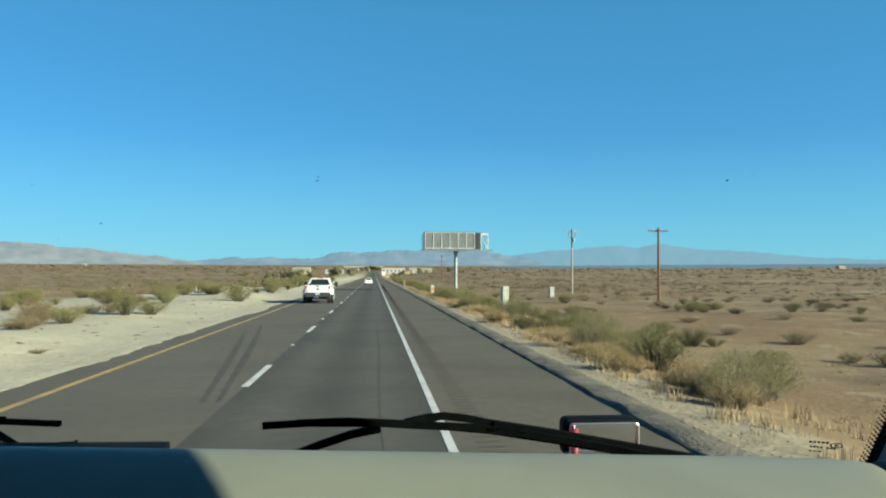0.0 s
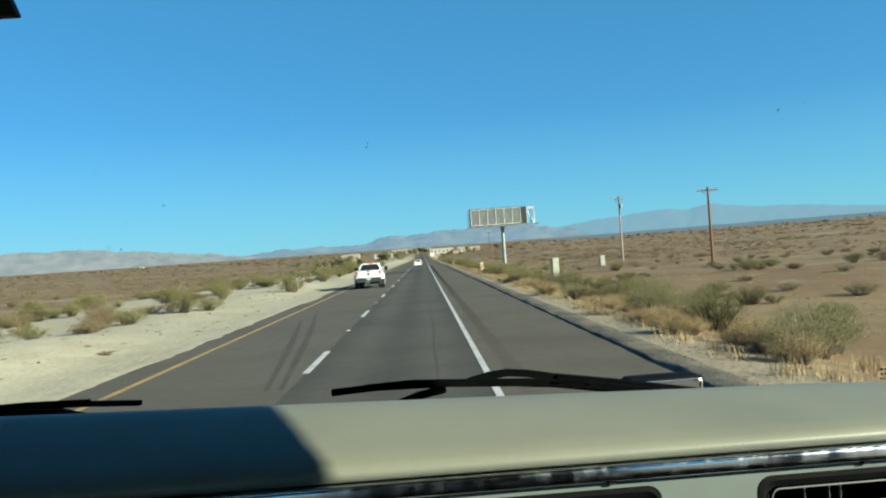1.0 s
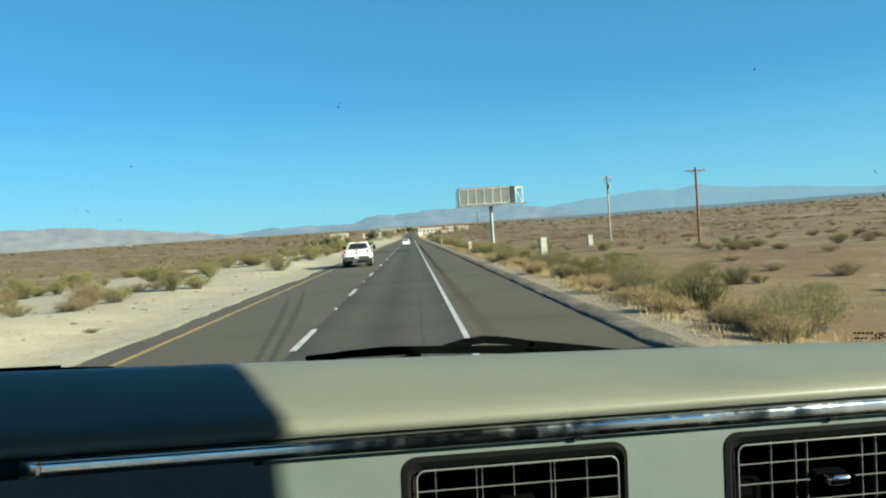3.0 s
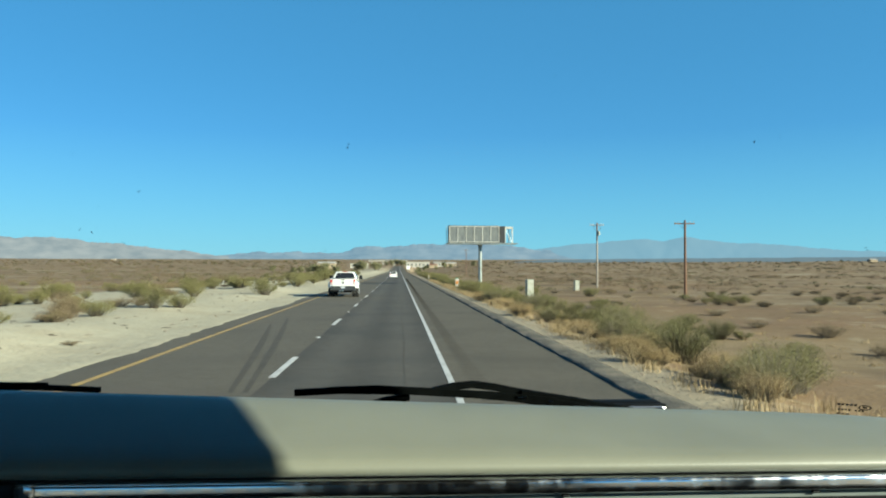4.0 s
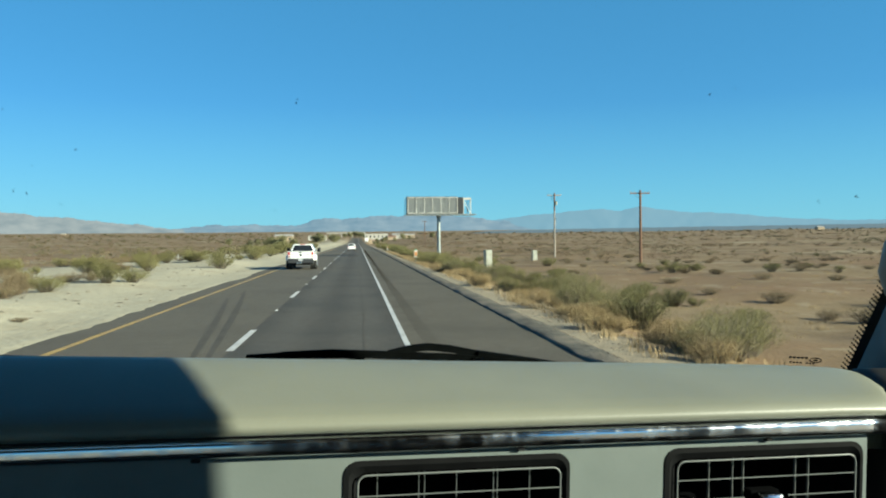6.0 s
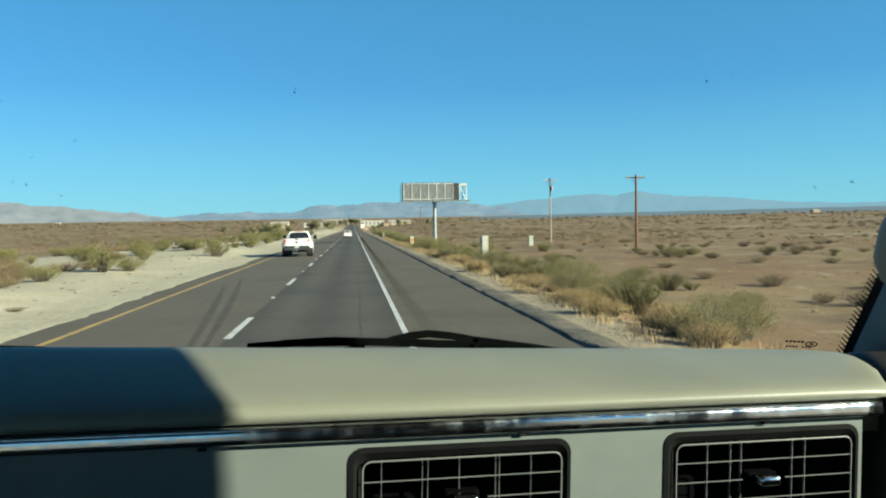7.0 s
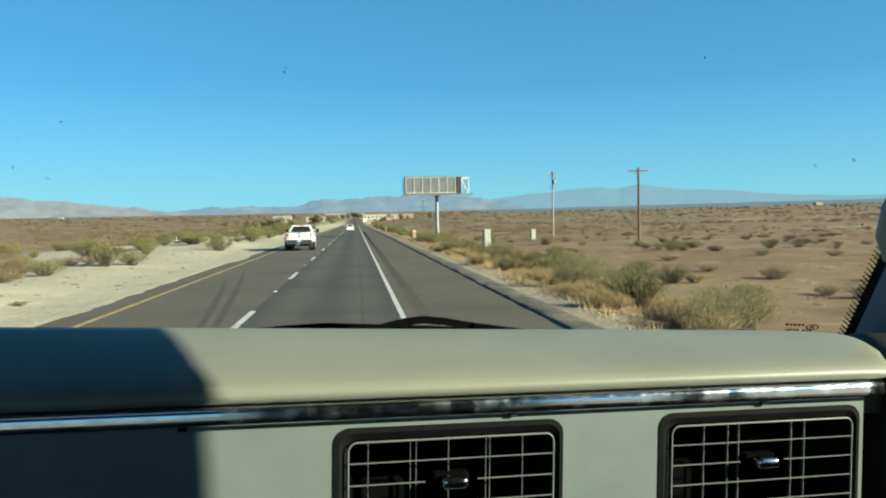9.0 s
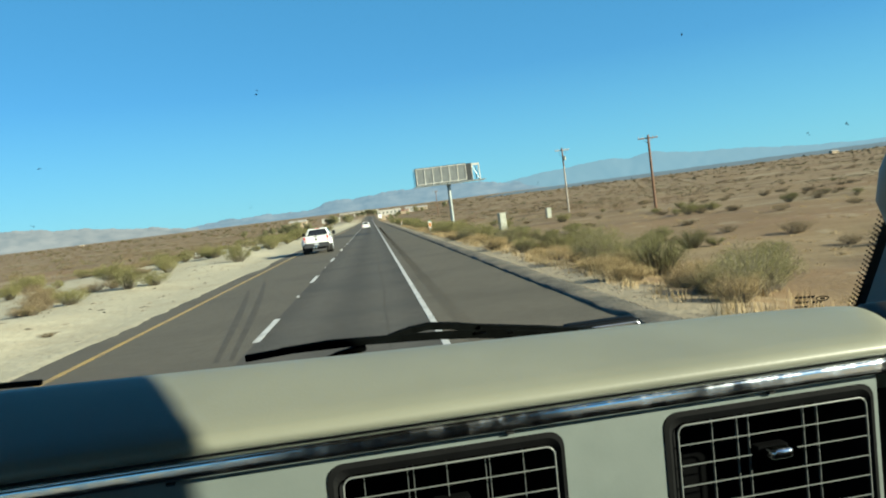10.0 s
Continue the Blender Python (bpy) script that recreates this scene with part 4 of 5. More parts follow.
# wipers outside the glass
def flat_bar(bm, pts, w, h):
    sweep(bm, pts, [(-w / 2, -h / 2), (w / 2, -h / 2), (w / 2, h / 2), (-w / 2, h / 2)])


wiper = thing("wiper", "black windshield wiper resting on the glass", "wiper")
bm = bmesh.new()
flat_bar(bm, [(-0.212, 1.40, 2.016), (-0.13, 1.402, 2.0195), (0.0, 1.402, 2.017), (0.13, 1.40, 2.009), (0.27, 1.395, 1.995), (0.40, 1.38, 1.975), (0.50, 1.36, 1.957)], 0.014, 0.0115)
part("blade", bm, RUBBER, wiper)
bm = bmesh.new()
flat_bar(bm, [(-0.15, 1.40, 2.0225), (-0.06, 1.40, 2.025), (0.04, 1.40, 2.019), (0.16, 1.40, 2.011), (0.28, 1.395, 2.0)], 0.012, 0.0065)
part("blade_frame", bm, RUBBER, wiper)
bm = bmesh.new()
flat_bar(bm, [(0.045, 1.405, 2.0165), (0.085, 1.41, 2.0245), (0.119, 1.41, 2.0275), (0.16, 1.41, 2.0225), (0.22, 1.41, 2.010), (0.32, 1.41, 1.992), (0.46, 1.41, 1.966), (0.60, 1.42, 1.938), (0.75, 1.42, 1.90)], 0.018, 0.012)
part("arm", bm, RUBBER, wiper)
bm = bmesh.new()
flat_bar(bm, [(0.21, 1.408, 2.006), (0.32, 1.408, 1.988), (0.46, 1.408, 1.962), (0.60, 1.418, 1.934), (0.75, 1.418, 1.896)], 0.024, 0.024)
part("arm_cover", bm, RUBBER, wiper)
bm = bmesh.new()
flat_bar(bm, [(0.0, 1.41, 2.006), (-0.05, 1.415, 1.996), (-0.11, 1.42, 1.976), (-0.2, 1.43, 1.94)], 0.02, 0.013)
part("lower_arm", bm, RUBBER, wiper)
for x, z in ((0.20, 2.004), (0.26, 1.996)):
    part("clip", new_box(x, x + 0.02, 1.388, 1.392, z, z + 0.004), CHROME_SMOOTH, wiper)

wiper2 = thing("wiper", "black windshield wiper with a hooked arm", "wiper")
bm = bmesh.new()
flat_bar(bm, [(-0.572, 1.42, 2.021), (-0.66, 1.42, 2.026), (-0.78, 1.415, 2.031), (-0.95, 1.40, 2.03), (-1.1, 1.36, 2.02)], 0.014, 0.009)
part("blade", bm, RUBBER, wiper2)
bm = bmesh.new()
flat_bar(bm, [(-0.640, 1.43, 1.93), (-0.652, 1.43, 1.97), (-0.69, 1.43, 1.995), (-0.735, 1.43, 2.008), (-0.80, 1.43, 2.012), (-0.95, 1.42, 2.026)], 0.02, 0.026)
part("arm", bm, RUBBER, wiper2)
bm = bmesh.new()
flat_bar(bm, [(-0.665, 1.415, 2.0325), (-0.78, 1.41, 2.036), (-0.95, 1.395, 2.035)], 0.012, 0.006)
part("blade_frame", bm, RUBBER, wiper2)

# washer jet
jet = thing("washer_jet", "small black washer jet on the cowl", "washer nozzle")
part("stem", new_tube((-0.555, 1.45, 1.93), (-0.555, 1.45, 1.985), 0.003, seg=6), RUBBER, jet)
part("nozzle", new_box(-0.585, -0.553, 1.447, 1.453, 1.979, 1.9825, 0.001, 1), RUBBER, jet)

# nose of the vehicle with the cross-view mirror
hood = thing("hood", "maroon vehicle nose below the windshield", "vehicle hood")
bm = bmesh.new()
hull8(bm, (WX0 - 0.05, WX1 + 0.05, 1.34, 3.55, 0.75), (WX0 + 0.05, WX1 - 0.05, 1.36, 3.3, 1.42), 0.08, 3)
part("body", bm, MAROON, hood, smooth=True)
bm = bmesh.new()
hull8(bm, (WX0 + 0.02, WX1 - 0.02, 1.36, 1.75, 1.40), (WX0 + 0.05, WX1 - 0.05, 1.38, 1.52, 1.92), 0.03, 3)
part("cowl", bm, BLACK, hood)
part("bumper", new_box(WX0 - 0.05, WX1 + 0.1, 3.5, 3.75, 0.45, 0.8, 0.06, 3), CHROME_SMOOTH, hood, smooth=True)
for x in (WX0 - 0.02, WX1 - 0.2):
    for y in (2.6, -0.75):
        part("wheel", new_tube((x, y, 0.48), (x + 0.28, y, 0.48), 0.48, seg=28), TYRE, hood)

cross = thing("cross_view_mirror", "black rectangular convex mirror on a maroon bracket", "mirror", m=pose(0.017, 0, -0.038))
bm = bmesh.new()
box(bm, 0.835, 1.185, 3.425, 3.54, 1.500, 1.672, 0.035, 4)
box(bm, 0.845, 1.18, 3.396, 3.43, 1.652, 1.668, 0.006, 2)
part("housing", bm, BEZEL, cross, smooth=True)
bm = bmesh.new()
n = 10
grid = [[bm.verts.new((0.862 + 0.304 * i / n, 3.392 + 0.022 * (1 - j / n) + 0.02 * ((i / n - 0.5) ** 2 + (j / n - 0.5) ** 2), 1.511 + 0.142 * j / n)) for i in range(n + 1)] for j in range(n + 1)]
for a, b in zip(grid, grid[1:]):
    for i in range(n):
        bm.faces.new((a[i], a[i + 1], b[i + 1], b[i]))
part("mirror_face", bm, MIRROR, cross, "convex mirror glass", smooth=True)
bm = bmesh.new()
frame_o, frame_i = rounded_rect(0.850, 1.176, 1.505, 1.660, 0.02), rounded_rect(0.857, 1.170, 1.509, 1.655, 0.017)
vo = [bm.verts.new((x, 3.392, z)) for x, z in frame_o]
vi = [bm.verts.new((x, 3.388, z)) for x, z in frame_i]
for i in range(len(vo)):
    bm.faces.new((vo[i], vo[(i + 1) % len(vo)], vi[(i + 1) % len(vo)], vi[i]))
part("rim", bm, RIM, cross, "bright rim")
part("bracket", new_tube((0.868, 3.366, 1.40), (0.868, 3.366, 1.640), 0.017, seg=16), MAROON, cross, "glossy maroon bracket", smooth=True)
part("arm", new_tube((0.86, 3.45, 1.52), (0.72, 3.1, 1.30), 0.018), BLACK, cross)


# ---- desert plants ----
def shrub_mesh(seed, stems, leaves, leaf, spread_r, height):
    """Unit shrub: bent tapering stems from one base, and small leaves along their outer halves."""
    rs = np.random.RandomState(seed)
    sv, sf, lv, lf = [], [], [], []
    tips = []
    for k in range(stems):
        a = rs.uniform(0, 2 * math.pi)
        out = spread_r * math.sqrt(rs.uniform(0.04, 1.0))
        h = height * rs.uniform(0.55, 1.0) * (1.05 - 0.35 * out / spread_r)
        p0 = np.array([0.2 * out * math.cos(a), 0.2 * out * math.sin(a), -0.05])
        p3 = np.array([out * math.cos(a), out * math.sin(a), h])
        p1 = p0 + (p3 - p0) * 0.35 + np.array([0, 0, 0.12 * h]) + rs.normal(0, 0.03, 3)
        p2 = p0 + (p3 - p0) * 0.7 + np.array([0, 0, 0.08 * h]) + rs.normal(0, 0.04, 3)
        path = [p0, p1, p2, p3]
        base = len(sv)
        for i, p in enumerate(path):
            r = 0.012 * (1 - 0.28 * i)
            for j in range(3):
                t = 2.094 * j
                sv.append(p + np.array([r * math.cos(t), r * math.sin(t), 0]))
        for i in range(3):
            for j in range(3):
                q, w = base + 3 * i + j, base + 3 * i + (j + 1) % 3
                sf.append((q, w, w + 3, q + 3))
        tips.append(path)
    for k in range(leaves):
        path = tips[rs.randint(stems)]
        t = 0.75 + 2.25 * rs.rand() ** 0.6
        i = min(int(t), 2)
        p = path[i] + (path[i + 1] - path[i]) * (t - i) + rs.normal(0, 0.055 * spread_r + 0.02, 3)
        if p[2] < 0.02:
            continue
        d1, d2 = rs.normal(0, 1, 3), rs.normal(0, 1, 3)
        d1 = d1 / np.linalg.norm(d1)
        d2 = d2 - d1 * (d1 @ d2)
        d2 = d2 / np.linalg.norm(d2)
        s = leaf * rs.uniform(0.6, 1.5)
        b = len(lv)
        lv += [p - d1 * s, p + d2 * s * 0.45, p + d1 * s, p - d2 * s * 0.45]
        lf.append((b, b + 1, b + 2, b + 3))
    return sv, sf, lv, lf


def shrub(name, label, seed, stems, leaves, leaf, r, h, leafmat):
    ob = thing(name, label, "shrub", group="desert shrubs")
    sv, sf, lv, lf = shrub_mesh(seed, stems, leaves, leaf, r, h)
    raw("stems", sv, sf, TWIG, ob)
    raw("foliage", lv, lf, leafmat, ob)
    return ob


GREEN = [shrub("creosote_bush", "olive green creosote bush with thin bare stems", 31 + k, 70, 5200, 0.019, 0.75, 1.0, LEAF_GREEN) for k in range(3)]
DRY = [shrub("dry_shrub", "low dry brown desert shrub", 41 + k, 80, 3200, 0.017, 0.8, 0.62, LEAF_DRY) for k in range(2)]
BIG = [shrub("creosote_bush", "large olive green creosote bush leaning over the verge", 36 + k, 130, 14000, 0.0088, 0.75, 1.0, LEAF_GREEN) for k in range(2)]
GOLD = [shrub("straw_bush", "rounded straw-yellow dry bush beside the verge", 61 + k, 120, 15000, 0.0085, 0.7, 0.75, STRAW) for k in range(2)]
used = set()
rs = np.random.RandomState(77)


def put(kind, x, y, s):
    ob = kind[rs.randint(len(kind))]
    m = pose(x, y, float(ground_z(x, y)) - 0.02 * s, 0, 0, rs.uniform(0, 360)) @ Matrix.Diagonal((s * rs.uniform(0.85, 1.3), s * rs.uniform(0.85, 1.3), s * rs.uniform(0.8, 1.1), 1))
    if ob.name not in used:
        used.add(ob.name)
        ob.matrix_basis = m
        return
    c = copy_thing(ob, Matrix.Identity(4))
    c.matrix_basis = m


# those beside the road that stand out
for kind, x, y, s in ((BIG, 7.0, 24.0, 1.35), (BIG, 8.2, 26.2, 1.1), (GOLD, 6.5, 13.4, 0.8), (BIG, 7.2, 14.7, 1.15), (BIG, 8.1, 15.9, 1.2), (BIG, 9.3, 17.6, 1.25), (BIG, 10.6, 20.5, 1.2), (BIG, 9.8, 29.5, 1.5), (BIG, 8.3, 33.5, 1.35), (BIG, 11.2, 38.0, 1.5), (BIG, 7.7, 44.5, 1.4), (BIG, 9.2, 51.0, 1.6), (BIG, 12.6, 46.0, 1.5), (BIG, 14.0, 33.0, 1.2), (BIG, 10.8, 57.0, 1.5), (GOLD, 5.9, 18.4, 0.8), (GOLD, 6.3, 20.4, 0.75), (GOLD, 5.8, 36.5, 1.0), (GOLD, 6.3, 39.0, 0.9),
                      (GREEN, 12.4, 64.0, 1.4), (GREEN, 6.7, 72.0, 1.5), (GREEN, 7.6, 77.0, 1.6), (GREEN, 10.3, 84.0, 1.5), (GREEN, 9.3, 92.0, 1.6), (GREEN, 10.0, 100.0, 1.8), (GREEN, 8.6, 106.0, 1.6), (GREEN, 11.9, 104.5, 1.7), (GREEN, 7.6, 120.0, 1.7),
                      (GREEN, -10.7, 61.5, 1.5), (GREEN, -12.3, 39.2, 1.25), (GREEN, -11.4, 40.5, 1.0), (GREEN, -13.2, 34.2, 1.0), (DRY, -14.0, 33.0, 1.0), (GREEN, -27.0, 62.0, 1.7), (GREEN, -13.4, 30.6, 0.5), (DRY, -9.4, 22.4, 0.3),
                      (GREEN, -19.5, 58.0, 1.5), (DRY, -15.4, 37.0, 1.1), (GREEN, -17.5, 66.0, 1.4), (GREEN, -14.0, 78.0, 1.3), (GREEN, -12.5, 95.0, 1.5), (GREEN, -11.5, 108.0, 1.4)):
    put(kind, x, y, s)
for k in range(34):
    put(GREEN, 6.4 + abs(rs.normal(0, 1.6)), 50 + 210 * rs.rand() ** 0.8, rs.uniform(0.9, 1.9))
for k in range(26):
    put(GREEN, 6.6 + abs(rs.normal(0, 2.4)), rs.uniform(125, 260), rs.uniform(1.2, 2.1))
for k in range(34):
    put(GREEN, -11.5 - abs(rs.normal(0, 9)), rs.uniform(95, 260), rs.uniform(1.1, 2.0))
for k in range(26):
    put(GREEN if rs.rand() < 0.6 else DRY, -rs.uniform(19, 60), rs.uniform(45, 120), rs.uniform(0.8, 1.6))
for k in range(44):
    y = rs.uniform(16, 140)
    put(DRY if rs.rand() < 0.9 else GREEN, rs.uniform(9, 16 + 0.75 * y), y, rs.uniform(0.4, 1.0))
for k in range(70):
    y = rs.uniform(45, 150)
    put(DRY if rs.rand() < 0.8 else GREEN, rs.uniform(9, 12 + 0.8 * y), y, rs.uniform(0.4, 0.95))
for k in range(30):
    y = rs.uniform(30, 130)
    put(GREEN if rs.rand() < 0.5 else DRY, 8 + abs(rs.normal(0, 0.22 * y)), y, rs.uniform(0.5, 1.2))
for k in range(34):
    y = rs.uniform(34, 130)
    put(GREEN if rs.rand() < 0.7 else DRY, -13.5 - abs(rs.normal(0, 0.18 * y)), y, rs.uniform(0.6, 1.3))
for k in range(26):
    put(GREEN if rs.rand() < 0.6 else DRY, -rs.uniform(12.5, 27), rs.uniform(26, 75), rs.uniform(0.55, 1.25))
for k in range(10):
    put(DRY, rs.uniform(6.2, 8.5), rs.uniform(16, 70), rs.uniform(0.45, 0.8))
for k in range(12):
    put(GREEN if k % 2 else DRY, (-1) ** k * rs.uniform(9, 30), rs.uniform(-60, -4), rs.uniform(0.8, 1.4))

for k in range(48):
    y = 15 + 85 * rs.rand() ** 1.3
    put(GOLD, 5.7 + abs(rs.normal(0, 1.1)), y, rs.uniform(0.45, 1.0))
for k in range(20):
    y = 20 + 55 * rs.rand()
    put(BIG, 6.3 + abs(rs.normal(0, 2.6)), y, rs.uniform(0.7, 1.35))
for k in range(26):
    y = rs.uniform(24, 85)
    put(GREEN if rs.rand() < 0.4 else DRY, rs.uniform(10, 12 + 0.6 * y), y, rs.uniform(0.5, 1.2))

# twigs and small stones strewn over the left sand
tv, tf = [], []
rs2 = np.random.RandomState(44)
for k in range(130):
    y = 8 + 60 * rs2.rand() ** 1.2
    x = -7.4 - rs2.gamma(2.0, 2.2)
    z, a, ln, w = float(ground_z(x, y)) + 0.01, rs2.uniform(0, 3.14), rs2.uniform(0.04, 0.24), rs2.uniform(0.008, 0.028)
    c, s_, b = math.cos(a), math.sin(a), len(tv)
    tv += [(x - c * ln, y - s_ * ln, z), (x - s_ * w, y + c * w, z), (x + c * ln, y + s_ * ln, z), (x + s_ * w, y - c * w, z), (x, y, z + 1.6 * w)]
    tf += [(b, b + 3, b + 4), (b + 3, b + 2, b + 4), (b + 2, b + 1, b + 4), (b + 1, b, b + 4)]
tagged(raw("twig_litter", tv, tf, TWIG), "dark twigs and stones strewn over the sand", "litter", kind="stuff")

# dry grass along the dike, in tufts
gv, gf = [], []
rs = np.random.RandomState(99)
for k in range(1100):
    if k < 700:
        y = rs.uniform(9, 150)
        x = 5.45 + abs(rs.normal(0, 1.5)) * (0.5 + 0.7 * math.sin(y * 0.35) ** 2)
    else:
        y = 12 + 90 * rs.rand() ** 1.4
        x = rs.uniform(7.5, 12 + 0.7 * y)
    h = rs.uniform(0.14, 0.40) * (1 if k < 700 else 0.55)
    z = float(ground_z(x, y)) - 0.02
    for j in range(38):
        a, lean = rs.uniform(0, 6.283), rs.uniform(0.05, 0.6)
        bx, by = x + rs.normal(0, 0.12), y + rs.normal(0, 0.12)
        hh = h * rs.uniform(0.5, 1.1)
        w = 0.0045 + 0.00008 * y
        b = len(gv)
        gv += [(bx - w * math.sin(a), by + w * math.cos(a), z), (bx + w * math.sin(a), by - w * math.cos(a), z), (bx + hh * lean * math.cos(a), by + hh * lean * math.sin(a), z + hh)]
        gf.append((b, b + 1, b + 2))
tagged(raw("dry_grass", gv, gf, GRASS), "tufts of straw-yellow dry grass beside the road", "dry grass", kind="stuff")


def ball(rs, m, n):
    """Points spread through a ball, thicker to its shell."""
    d = rs.normal(0, 1, (m, n, 3))
    return d / np.linalg.norm(d, axis=2, keepdims=True) * 1.5 * rs.uniform(0.1, 1, (m, n, 1)) ** 0.5


# scrub of the plain, out to the foot of the hills
def scrub(name, n, rmin, rmax, azmin, azmax, seed, leafmat, label, hmin, hmax):
    rs = np.random.RandomState(seed)
    r = rmin * (rmax / rmin) ** rs.uniform(0, 1, n) ** 0.55
    az = np.radians(rs.uniform(azmin, azmax, n))
    x, y = r * np.sin(az), r * np.cos(az)
    keep = ((x > 8.0) | (x < -15.0)) & (np.sin(x * 0.05 + 2 * np.sin(y * 0.021)) + 0.6 * np.sin(y * 0.04 + seed) > -0.6)
    x, y, r = x[keep], y[keep], r[keep]
    z = ground_z(x, y)
    m, leaves = len(x), 100
    s = rs.uniform(hmin, hmax, m) * (1 + r / 2500) * rs.choice([0.7, 1.0, 1.7], m, p=[0.4, 0.4, 0.2])
    c = np.stack([x, y, z], -1)[:, None, :] + ball(rs, m, leaves) * np.stack([s * 0.8, s * 0.6, s * 0.22], -1)[:, None, :]
    c[:, :, 2] = np.maximum(c[:, :, 2] + 0.3 * s[:, None], z[:, None] + 0.03)
    t = rs.normal(0, 1, (m, leaves, 3, 3)) * ((0.04 + 0.00012 * r) * s)[:, None, None, None]
    v = (c[:, :, None, :] + t).reshape(-1, 3)
    f = np.arange(len(v)).reshape(-1, 3)
    tagged(raw(name, v, f, leafmat), label, "scrub", kind="stuff")


scrub("scrub", 1700, 80, 1900, -42, -4, 51, LEAF_FAR, "olive scrub scattered over the plain", 0.5, 1.25)
scrub("scrub_dry", 1700, 80, 1900, -45, -4, 52, LEAF_FAR_DRY, "dry brown scrub scattered over the plain", 0.4, 1.0)
scrub("scrub", 2000, 95, 1900, 3, 46, 53, LEAF_FAR, "olive scrub scattered over the plain", 0.4, 1.0)
scrub("scrub_dry", 3600, 95, 1900, 4, 48, 54, LEAF_FAR_DRY, "dry brown scrub scattered over the plain", 0.4, 1.0)


# ---- roadside things ----
def utility_pole(x, y, h, wood, label, transformer, turn=0, r=0.15):
    z = float(ground_z(x, y))
    p = thing("utility_pole", label, "utility pole", group="utility poles", m=pose(x, y, z, 0, 0, turn))
    part("pole", new_tube((0, 0, -0.4), (0, 0, h), r, r * 0.68, seg=14), wood, p, smooth=False)
    if transformer:
        part("pole_head", new_tube((0, 0, h - 2.9), (0, 0, h + 0.02), r * 0.80, r * 0.74, seg=14), POLE_WOOD, p, "darker upper length")
    part("crossarm", new_box(-1.15, 1.15, 0.08, 0.19, h - 0.42, h - 0.29, 0.01, 1), wood, p)
    for dx in (-1.08, -0.62, 0.62, 1.08):
        part("insulator", new_tube((dx, 0.135, h - 0.29), (dx, 0.135, h - 0.10), 0.045, 0.03, seg=8), CERAMIC, p)
    for s in (-1, 1):
        bm = bmesh.new()
        tube(bm, (s * 0.62, 0.20, h - 0.36), (0, 0.12, h - 1.0), 0.02, seg=6)
        part("brace", bm, STEEL, p)
    if transformer:
        part("transformer", new_tube((0.24, -0.22, h - 2.0), (0.24, -0.22, h - 1.35), 0.17, seg=14), CABINET, p, "pale cylindrical transformer")
        for s in (-1, 1):
            bm = bmesh.new()
            pts = [(0.5 * s, 0.1, h - 0.5), (0.56 * s, 0.0, h - 0.9), (0.35 * s, -0.1, h - 1.25), (0.2 * s, -0.1, h - 1.3)]
            for a, b in zip(pts, pts[1:]):
                tube(bm, a, b, 0.015, seg=5)
            part("jumper_wire", bm, BLACK, p)
    return p


utility_pole(31.7, 121.0, 10.4, POLE_PALE, "pale slim utility pole with crossarm and transformer", True)
utility_pole(32.0, 84.0, 8.6, POLE_WOOD, "brown wooden utility pole with one crossarm", False, r=0.17)
utility_pole(29.0, 330.0, 11.5, POLE_WOOD, "brown wooden utility pole with one crossarm, far off", False, r=0.17)


def cabinet_box(x, y, w, d, h, label, turn):
    z = float(ground_z(x, y))
    c = thing("utility_cabinet", label, "utility cabinet", group="utility cabinets", m=pose(x, y, z, 0, 0, turn))
    part("plinth", new_box(-w / 2 - 0.06, w / 2 + 0.06, -d / 2 - 0.06, d / 2 + 0.06, -0.3, 0.08, 0.02, 1), STONE, c, "concrete plinth")
    part("body", new_box(-w / 2, w / 2, -d / 2, d / 2, 0.07, h, 0.02, 2), CABINET, c)
    part("door", new_box(-w / 2 + 0.05, w / 2 - 0.05, -d / 2 - 0.015, -d / 2 + 0.005, 0.16, h - 0.1, 0.008, 1), CABINET, c)
    part("cap", new_box(-w / 2 - 0.02, w / 2 + 0.02, -d / 2 - 0.03, d / 2 + 0.02, h, h + 0.05, 0.012, 1), CABINET, c)
    part("handle", new_box(w / 2 - 0.16, w / 2 - 0.13, -d / 2 - 0.04, -d / 2 - 0.01, h * 0.5, h * 0.5 + 0.16, 0.006, 1), STEEL, c)


cabinet_box(13.2, 77.0, 0.68, 0.6, 1.8, "pale cream metal utility cabinet with smudged door", 12)
cabinet_box(26.0, 111.0, 0.7, 0.55, 1.5, "pale cream metal utility cabinet far out in the scrub", 8)

# billboard: bare weathered panels on one steel column
BX, BY = 11.4, 107.0
bz = float(ground_z(BX, BY))
bb = thing("billboard", "empty weathered billboard with six grey panels on a steel column", "billboard", m=pose(BX, BY, bz, 0, 0, 0))
top, bot, xl, xr = 8.13 - bz, 5.95 - bz, -4.35, 2.62
part("column", new_tube((0, 0.35, -0.6), (0, 0.35, bot - 0.42), 0.255, 0.235, seg=24), STEEL, bb, "grey-green steel column", smooth=False)
part("column_cap", new_tube((0, 0.35, bot - 0.62), (0, 0.35, bot - 0.36), 0.33, 0.33, seg=24), STEEL, bb)
part("backing", new_box(xl - 0.20, xr + 0.05, 0.02, 0.5, bot - 0.20, top + 0.13, 0.02, 1), DARK_STEEL, bb, "dark steel box behind the panels")
part("end_panel", new_box(xr + 0.06, xr + 0.88, 0.0, 0.5, bot - 0.12, top + 0.05, 0.02, 1), DARK_STEEL, bb, "dark blank end panel")
pw = (xr - xl) / 6
